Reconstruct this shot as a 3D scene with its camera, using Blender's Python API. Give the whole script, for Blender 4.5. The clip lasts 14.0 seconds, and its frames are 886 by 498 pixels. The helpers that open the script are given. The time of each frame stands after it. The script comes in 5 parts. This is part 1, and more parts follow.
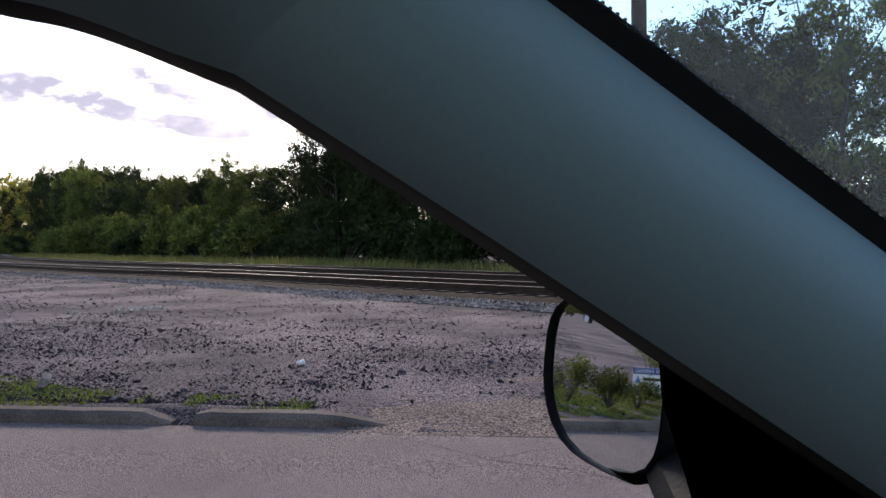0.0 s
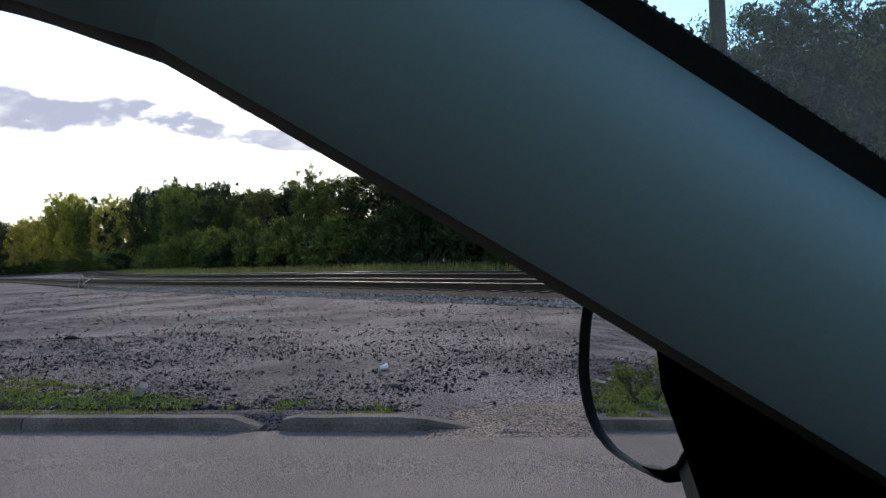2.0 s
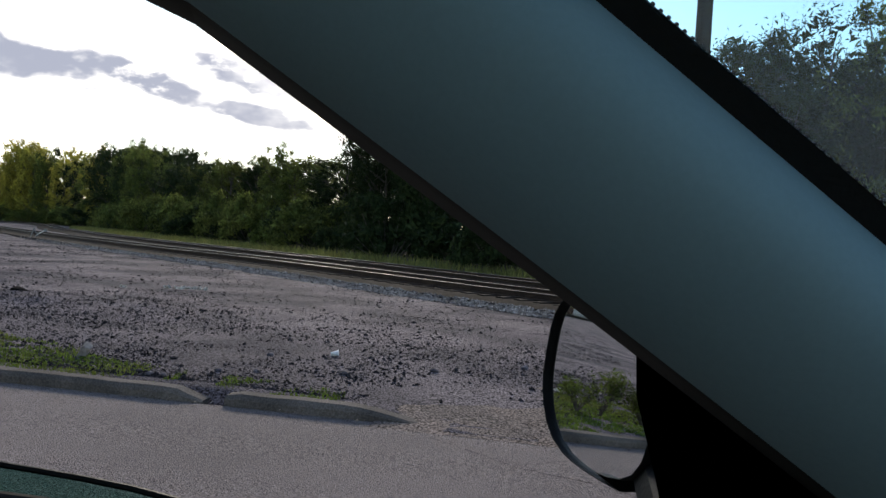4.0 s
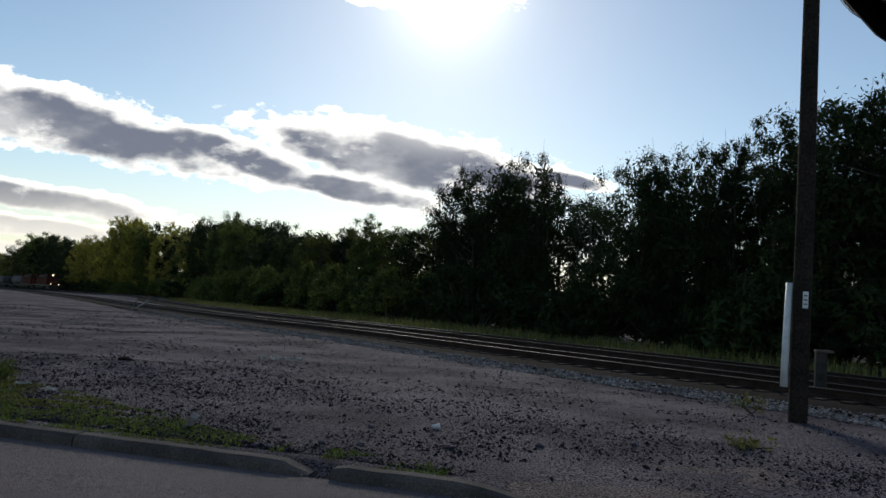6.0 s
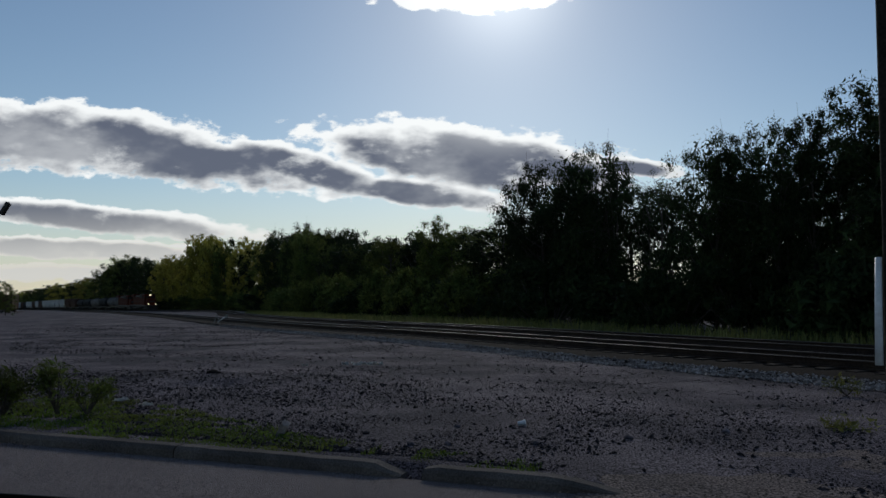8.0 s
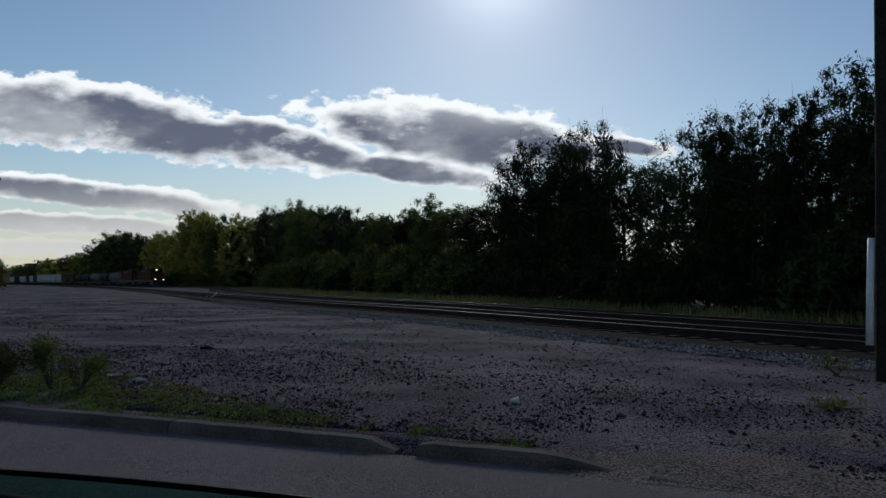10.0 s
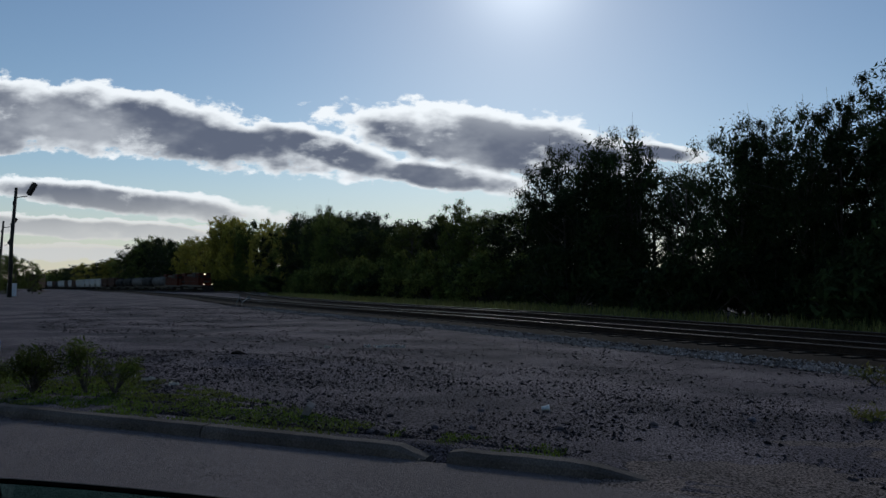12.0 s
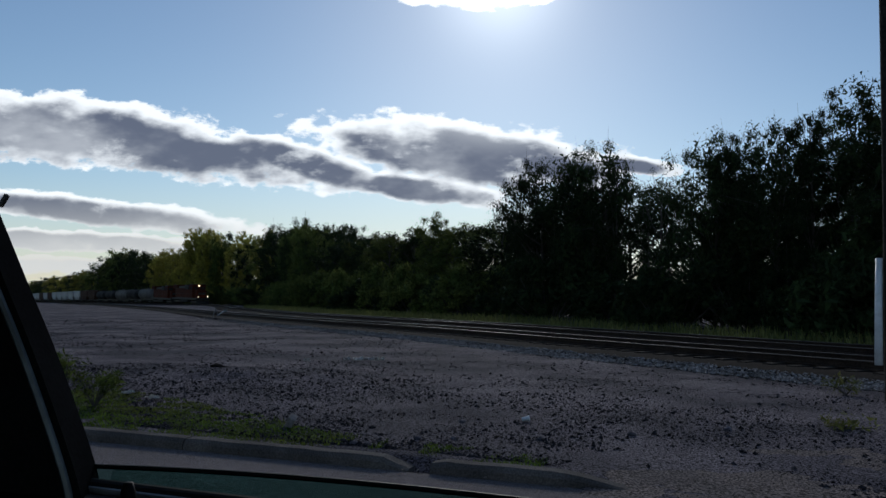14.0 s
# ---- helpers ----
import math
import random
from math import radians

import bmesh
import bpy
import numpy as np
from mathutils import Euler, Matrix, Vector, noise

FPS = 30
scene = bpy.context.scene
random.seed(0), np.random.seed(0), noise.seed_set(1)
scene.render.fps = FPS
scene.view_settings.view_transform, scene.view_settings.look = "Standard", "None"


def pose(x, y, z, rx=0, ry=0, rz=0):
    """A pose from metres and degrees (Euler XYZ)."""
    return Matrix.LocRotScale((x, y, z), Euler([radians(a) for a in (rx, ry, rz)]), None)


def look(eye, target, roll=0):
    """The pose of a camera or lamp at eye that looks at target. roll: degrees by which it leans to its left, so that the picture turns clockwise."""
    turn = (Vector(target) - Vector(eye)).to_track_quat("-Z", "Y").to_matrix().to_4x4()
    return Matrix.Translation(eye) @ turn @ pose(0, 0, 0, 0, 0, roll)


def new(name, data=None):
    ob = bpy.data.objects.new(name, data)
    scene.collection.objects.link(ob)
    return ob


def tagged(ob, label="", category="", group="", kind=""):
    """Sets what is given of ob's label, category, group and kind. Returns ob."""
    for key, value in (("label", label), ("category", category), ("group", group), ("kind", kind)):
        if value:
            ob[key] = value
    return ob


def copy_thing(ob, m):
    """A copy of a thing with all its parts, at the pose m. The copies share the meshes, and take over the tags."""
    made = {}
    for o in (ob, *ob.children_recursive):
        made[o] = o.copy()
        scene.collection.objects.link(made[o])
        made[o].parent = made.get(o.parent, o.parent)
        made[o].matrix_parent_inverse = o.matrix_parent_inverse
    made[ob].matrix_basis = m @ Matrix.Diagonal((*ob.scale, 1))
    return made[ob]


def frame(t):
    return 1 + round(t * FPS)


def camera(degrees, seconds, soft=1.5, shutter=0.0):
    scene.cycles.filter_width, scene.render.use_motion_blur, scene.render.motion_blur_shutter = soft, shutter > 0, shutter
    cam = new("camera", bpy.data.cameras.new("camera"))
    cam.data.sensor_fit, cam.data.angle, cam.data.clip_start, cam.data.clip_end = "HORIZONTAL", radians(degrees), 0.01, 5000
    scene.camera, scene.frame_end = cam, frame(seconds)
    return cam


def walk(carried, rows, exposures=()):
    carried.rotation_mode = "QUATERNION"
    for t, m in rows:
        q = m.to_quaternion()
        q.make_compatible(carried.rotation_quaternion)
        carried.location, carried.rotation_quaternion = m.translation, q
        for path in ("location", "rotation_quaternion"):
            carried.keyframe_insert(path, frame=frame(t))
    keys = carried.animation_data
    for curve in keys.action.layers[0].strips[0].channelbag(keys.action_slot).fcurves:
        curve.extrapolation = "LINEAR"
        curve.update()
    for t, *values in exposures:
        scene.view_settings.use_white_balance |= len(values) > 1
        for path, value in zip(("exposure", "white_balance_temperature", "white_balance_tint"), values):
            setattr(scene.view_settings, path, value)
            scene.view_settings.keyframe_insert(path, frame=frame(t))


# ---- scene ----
cam = camera(57.9, 14.0)
PATH = [
    (0, (-0.203, -0.079, 1.568), (-0.4082, 1.9102, 1.5353), -0.46),
    (0.5, (-0.196, -0.029, 1.560), (-0.5944, 1.9308, 1.5344), -1.23),
    (1, (-0.195, -0.026, 1.570), (-0.6277, 1.9264, 1.5464), -1.42),
    (1.5, (-0.154, -0.028, 1.560), (-0.5687, 1.9283, 1.5366), -2.55),
    (2, (-0.146, -0.032, 1.552), (-0.5575, 1.9252, 1.5318), -2.79),
    (2.5, (-0.145, -0.033, 1.552), (-0.5505, 1.9252, 1.5328), -1.78),
    (2.7, (-0.161, -0.045, 1.545), (-0.5615, 1.9142, 1.5141), -0.26),
    (4.8, (-0.166, -0.042, 1.561), (-0.4763, 1.9340, 1.5611), 4.36),
    (5, (-0.206, -0.023, 1.570), (-0.5310, 1.9500, 1.5816), 3.47),
    (5.5, (-0.280, 0.006, 1.575), (-0.7304, 1.9545, 1.6200), 3.06),
    (6, (-0.3850, 0.0500, 1.5270), (-0.9171, 1.9732, 1.6592), 3.68),
    (6.5, (-0.4120, 0.0400, 1.5330), (-0.9917, 1.9502, 1.6617), 1.09),
    (7, (-0.412, 0.036, 1.533), (-1.1108, 1.9057, 1.6633), -0.25),
    (7.5, (-0.424, 0.004, 1.514), (-1.1234, 1.8736, 1.6422), -0.24),
    (8, (-0.436, -0.005, 1.519), (-1.1299, 1.8667, 1.6436), 0.27),
    (10.5, (-0.472, 0.005, 1.516), (-1.1503, 1.8853, 1.5792), 0.68),
    (11, (-0.483, 0.009, 1.513), (-1.1844, 1.8802, 1.5846), 1.10),
    (11.5, (-0.490, 0.006, 1.514), (-1.2220, 1.8653, 1.6013), 1.63),
    (12, (-0.489, -0.000, 1.523), (-1.2317, 1.8551, 1.6063), 0.87),
    (12.5, (-0.482, -0.023, 1.522), (-1.2396, 1.8265, 1.6058), 0.64),
    (13, (-0.476, -0.049, 1.518), (-1.2222, 1.8045, 1.5943), 0.70),
    (13.2, (-0.468, -0.082, 1.515), (-1.1381, 1.8012, 1.4555), 0.35),
    (13.5, (-0.460, -0.096, 1.531), (-1.1060, 1.7965, 1.4821), 1.60),
    (14, (-0.4960, -0.1170, 1.5230), (-1.1848, 1.7569, 1.6379), 0.81),
]
STOPS = [(0, 1.62, 7100, 22), (0.5, 1.08, 7000, 14), (1.0, 0.88, 6900, 13), (1.5, 1.15, 6700, 10), (2.0, 1.4, 6700, 10), (2.7, 1.4, 6800, 10), (5.0, 0.98, 7000, 10), (5.5, 0.68, 6500, 8), (6.0, 0.05, 6550, 8), (6.5, -0.36, 6200, 8), (7.0, -0.57, 6180, 8), (10.5, -0.55, 5950, 8), (11.5, -0.52, 5920, 8), (12.0, -0.6, 5900, 8), (13.0, -0.6, 5870, 8), (13.25, -0.6, 5870, 8), (13.5, -0.27, 5860, 8), (14, -0.43, 5850, 8)]
walk(cam, [(t, look(eye, target, roll)) for t, eye, target, roll in PATH], STOPS)

# ---- world: low sun behind cloud, blue sky with lit cloud banks ----
SUN_BEARING, SUN_HEIGHT = 16.2, 22.3          # degrees left of +y, degrees up
world = bpy.data.worlds.new("sky")
scene.world = world
world.use_nodes = True
wt = world.node_tree
wt.nodes.clear()


def wnode(kind, **sets):
    n = wt.nodes.new(kind)
    for k, v in sets.items():
        if k == "operation":
            n.operation = v
        elif k == "data_type":
            n.data_type = v
        elif k == "blend_type":
            n.blend_type = v
    return n


def wput(sock, v):
    if isinstance(v, (int, float, tuple)):
        sock.default_value = v
    else:
        wt.links.new(v, sock)


def wmath(op, a, b=0.0, c=0.0):
    n = wnode("ShaderNodeMath", operation=op)
    for s, v in zip(n.inputs, (a, b, c)):
        wput(s, v)
    return n.outputs[0]


def wdot(a, vec):
    n = wnode("ShaderNodeVectorMath", operation="DOT_PRODUCT")
    wput(n.inputs[0], a)
    wput(n.inputs[1], vec)
    return n.outputs["Value"]


def wstep(v, lo, hi):
    n = wt.nodes.new("ShaderNodeMapRange")
    n.interpolation_type = "SMOOTHSTEP"
    wput(n.inputs["Value"], v)
    n.inputs["From Min"].default_value, n.inputs["From Max"].default_value = lo, hi
    return n.outputs["Result"]


def wmix(f, a, b):
    n = wnode("ShaderNodeMix", data_type="RGBA")
    wput(n.inputs["Factor"], f)
    wput(n.inputs[6], a)
    wput(n.inputs[7], b)
    return n.outputs[2]


def wnoise(vec, scale, detail, rough):
    n = wt.nodes.new("ShaderNodeTexNoise")
    wput(n.inputs["Vector"], vec)
    n.inputs["Scale"].default_value, n.inputs["Detail"].default_value, n.inputs["Roughness"].default_value = scale, detail, rough
    return n.outputs["Fac"]


sky = wt.nodes.new("ShaderNodeTexSky")
sky.sky_type, sky.sun_disc = "NISHITA", False
sky.sun_elevation, sky.sun_rotation = radians(SUN_HEIGHT), radians(-SUN_BEARING)
sky.air_density, sky.dust_density, sky.ozone_density = 1.0, 0.15, 1.6
way = wt.nodes.new("ShaderNodeTexCoord").outputs["Generated"]
b0 = radians(22)
ahead = wdot(way, (-math.sin(b0), math.cos(b0), 0.0))
ahead = wmath("MAXIMUM", ahead, 0.05)
uu = wmath("DIVIDE", wdot(way, (math.cos(b0), math.sin(b0), 0.0)), ahead)
vv = wmath("DIVIDE", wdot(way, (0.0, 0.0, 1.0)), ahead)
uv = wt.nodes.new("ShaderNodeCombineXYZ")
wput(uv.inputs[0], uu)
wput(uv.inputs[1], wmath("MULTIPLY", vv, 1.9))
uv = uv.outputs[0]
billow = wmath("SUBTRACT", wnoise(uv, 15.0, 10.0, 0.6), 0.5)
soft_billow = wmath("MULTIPLY", wmath("SUBTRACT", wnoise(uv, 15.0, 4.0, 0.5), 0.5), 0.62)
billow = wmath("ADD", billow, wmath("MULTIPLY", wmath("SUBTRACT", wnoise(uv, 44.0, 6.0, 0.55), 0.5), 0.42))
wisps = wmath("SUBTRACT", wnoise(uv, 5.0, 5.0, 0.55), 0.5)
# cloud banks: u, v, half length, half height, slope, weight of the billows
BANKS = [(-0.36, 0.191, 0.28, 0.041, -0.16, 2.8), (-0.55, 0.204, 0.18, 0.046, -0.1, 2.8), (-0.14, 0.165, 0.12, 0.024, -0.25, 2.4),
         (0.06, 0.180, 0.21, 0.042, -0.09, 2.8), (0.0, 0.135, 0.11, 0.020, -0.1, 2.8), (-0.40, 0.098, 0.21, 0.019, -0.10, 2.6),
         (-0.45, 0.062, 0.26, 0.014, -0.04, 3.4), (-0.50, 0.030, 0.28, 0.011, 0.0, 3.6), (0.28, 0.168, 0.06, 0.012, -0.1, 2.6),
         (0.06, 0.392, 0.13, 0.028, 0.0, 3.0)]


def banks(drop, billow):
    """Density of all the banks, taken a little higher or lower."""
    total = None
    for u, v, a, b, slope, weight in BANKS:
        du = wmath("SUBTRACT", uu, u)
        dv = wmath("SUBTRACT", wmath("SUBTRACT", vv, v - drop * b), wmath("MULTIPLY", du, slope))
        du = wmath("MULTIPLY", du, 1 / a)
        dv = wmath("MULTIPLY", dv, 1 / b)
        r2 = wmath("ADD", wmath("MULTIPLY", du, du), wmath("MULTIPLY", dv, dv))
        d = wmath("ADD", wmath("SUBTRACT", 1.0, r2), wmath("MULTIPLY", billow, weight))
        total = d if total is None else wmath("SMOOTH_MAX", total, d, 0.2)
    return total


front = wstep(wdot(way, (-math.sin(b0), math.cos(b0), 0.0)), 0.05, 0.3)
thick = wmath("MULTIPLY", wstep(banks(0.0, billow), -0.15, 0.2), front)
core = wmath("MULTIPLY", wstep(banks(0.16, soft_billow), 0.12, 0.75), front)
sun_way = (-math.sin(radians(SUN_BEARING)) * math.cos(radians(SUN_HEIGHT)), math.cos(radians(SUN_BEARING)) * math.cos(radians(SUN_HEIGHT)), math.sin(radians(SUN_HEIGHT)))
toward = wmath("MAXIMUM", wdot(way, sun_way), 0.0)
halo = wmath("ADD", wmath("MULTIPLY", wmath("POWER", toward, 420.0), 7.0), wmath("MULTIPLY", wmath("POWER", toward, 60.0), 0.8))
rim = wmix(wstep(vv, 0.02, 0.13), (10.0, 9.3, 8.0, 1), (14.5, 14.2, 13.6, 1))
shade = wmix(wstep(vv, 0.02, 0.13), (9.6, 9.2, 8.5, 1), (1.75, 1.9, 2.5, 1))
shade = wmix(wstep(wisps, -0.05, 0.2), shade, wmix(0.35, shade, rim))
puffs = wmath("SUBTRACT", wnoise(uv, 11.0, 6.0, 0.6), 0.5)
shade = wmix(wstep(puffs, 0.04, 0.2), shade, wmix(0.6, shade, rim))
core = wmath("MULTIPLY", core, wmath("SUBTRACT", 1.0, wstep(toward, 0.975, 0.995)))
cloud = wmix(core, rim, shade)
# thin haze low over the horizon
hazy = wmix(wmath("MULTIPLY", wstep(vv, 0.17, 0.0), 0.55), sky.outputs[0], (7.6, 7.4, 6.8, 1))
full = wmix(wmath("MULTIPLY", thick, 0.97), hazy, cloud)
glow = wt.nodes.new("ShaderNodeCombineXYZ")
for s, k in zip(glow.inputs, (1.0, 0.96, 0.86)):
    wput(s, wmath("MULTIPLY", halo, k))
add = wnode("ShaderNodeVectorMath", operation="ADD")
wput(add.inputs[0], full)
wput(add.inputs[1], glow.outputs[0])
bg = wt.nodes.new("ShaderNodeBackground")
wput(bg.inputs["Color"], add.outputs[0])
bg.inputs["Strength"].default_value = 0.1
wt.links.new(bg.outputs[0], wt.nodes.new("ShaderNodeOutputWorld").inputs[0])

sun = new("sun", bpy.data.lights.new("sun", "SUN"))
sun.data.energy, sun.data.angle, sun.data.color = 1.5, radians(12), (1.0, 0.93, 0.82)
sun.matrix_world = look((0, 0, 0), tuple(-c for c in sun_way))


# ---- materials ----
def material(name, colour, rough=0.8, second=None, scale=4.0, fine=40.0, bump=0.2, metal=0.0, spec=0.4, island=0.0, through_light=0.0, mask=(0.4, 0.62), grain=0.3):
    """Two-scale mottled surface; second: the stain's colour."""
    m = bpy.data.materials.new(name)
    m.use_nodes = True
    nt = m.node_tree
    p = nt.nodes["Principled BSDF"]
    co = nt.nodes.new("ShaderNodeTexCoord").outputs["Object"]

    def tex(s, d):
        n = nt.nodes.new("ShaderNodeTexNoise")
        n.inputs["Scale"].default_value, n.inputs["Detail"].default_value = s, d
        nt.links.new(co, n.inputs["Vector"])
        return n.outputs["Fac"]

    def ramp(v, lo, hi):
        n = nt.nodes.new("ShaderNodeMapRange")
        nt.links.new(v, n.inputs["Value"])
        n.inputs["From Min"].default_value, n.inputs["From Max"].default_value = lo, hi
        return n.outputs["Result"]

    def mix(f, a, b):
        n = nt.nodes.new("ShaderNodeMix")
        n.data_type = "RGBA"
        for sock, v in ((n.inputs["Factor"], f), (n.inputs[6], a), (n.inputs[7], b)):
            if isinstance(v, (tuple, float)):
                sock.default_value = v
            else:
                nt.links.new(v, sock)
        return n.outputs[2]

    second = second or tuple(c * 0.6 for c in colour)
    big, small = tex(scale, 9.0), tex(fine, 6.0)
    col = mix(ramp(big, *mask), (*colour, 1), (*second, 1))
    gv = nt.nodes.new("ShaderNodeMapRange")
    nt.links.new(small, gv.inputs["Value"])
    for key, val in (("From Min", 0.38), ("From Max", 0.62), ("To Min", 1 - grain), ("To Max", 1 + grain)):
        gv.inputs[key].default_value = val
    gm = nt.nodes.new("ShaderNodeVectorMath")
    gm.operation = "SCALE"
    nt.links.new(col, gm.inputs[0])
    nt.links.new(gv.outputs["Result"], gm.inputs["Scale"])
    col = gm.outputs["Vector"]
    if island:
        g = nt.nodes.new("ShaderNodeNewGeometry").outputs["Random Per Island"]
        o = nt.nodes.new("ShaderNodeObjectInfo").outputs["Random"]
        hs = nt.nodes.new("ShaderNodeHueSaturation")
        v = nt.nodes.new("ShaderNodeMath")
        v.operation = "MULTIPLY_ADD"
        nt.links.new(g, v.inputs[0])
        v.inputs[1].default_value, v.inputs[2].default_value = island, 1 - island / 2
        w = nt.nodes.new("ShaderNodeMath")
        w.operation = "MULTIPLY_ADD"
        nt.links.new(o, w.inputs[0])
        w.inputs[1].default_value, w.inputs[2].default_value = island, 1 - island / 2
        x = nt.nodes.new("ShaderNodeMath")
        x.operation = "MULTIPLY"
        nt.links.new(v.outputs[0], x.inputs[0])
        nt.links.new(w.outputs[0], x.inputs[1])
        nt.links.new(x.outputs[0], hs.inputs["Value"])
        nt.links.new(col, hs.inputs["Color"])
        col = hs.outputs[0]
    nt.links.new(col, p.inputs["Base Color"])
    p.inputs["Roughness"].default_value, p.inputs["Metallic"].default_value = rough, metal
    p.inputs["Specular IOR Level"].default_value = spec
    if bump:
        b = nt.nodes.new("ShaderNodeBump")
        b.inputs["Strength"].default_value, b.inputs["Distance"].default_value = bump, 0.02
        nt.links.new(small, b.inputs["Height"])
        nt.links.new(b.outputs[0], p.inputs["Normal"])
    if through_light:
        t = nt.nodes.new("ShaderNodeBsdfTranslucent")
        nt.links.new(col, t.inputs["Color"])
        mx = nt.nodes.new("ShaderNodeMixShader")
        mx.inputs[0].default_value = through_light
        nt.links.new(p.outputs[0], mx.inputs[1])
        nt.links.new(t.outputs[0], mx.inputs[2])
        nt.links.new(mx.outputs[0], nt.nodes["Material Output"].inputs["Surface"])
    return m


def glow_material(name, colour, strength):
    m = bpy.data.materials.new(name)
    m.use_nodes = True
    p = m.node_tree.nodes["Principled BSDF"]
    p.inputs["Base Color"].default_value = (*colour, 1)
    p.inputs["Emission Color"].default_value = (*colour, 1)
    p.inputs["Emission Strength"].default_value = strength
    return m


def pane_material(name, tint, gloss=0.08, veil=0.0):
    """Tinted pane: clear, with a faint reflection."""
    m = bpy.data.materials.new(name)
    m.use_nodes = True
    nt = m.node_tree
    nt.nodes.remove(nt.nodes["Principled BSDF"])
    t, g, mx = (nt.nodes.new(k) for k in ("ShaderNodeBsdfTransparent", "ShaderNodeBsdfGlossy", "ShaderNodeMixShader"))
    t.inputs["Color"].default_value = (*tint, 1)
    g.inputs["Roughness"].default_value = 0.02
    mx.inputs[0].default_value = gloss
    nt.links.new(t.outputs[0], mx.inputs[1])
    nt.links.new(g.outputs[0], mx.inputs[2])
    last = mx
    # pale translucent share in place of the haze of reflections on the glass
    if veil:
        d, last = nt.nodes.new("ShaderNodeBsdfTranslucent"), nt.nodes.new("ShaderNodeMixShader")
        d.inputs["Color"].default_value = (0.75, 0.85, 0.88, 1)
        last.inputs[0].default_value = veil
        nt.links.new(mx.outputs[0], last.inputs[1])
        nt.links.new(d.outputs[0], last.inputs[2])
    nt.links.new(last.outputs[0], nt.nodes["Material Output"].inputs["Surface"])
    return m


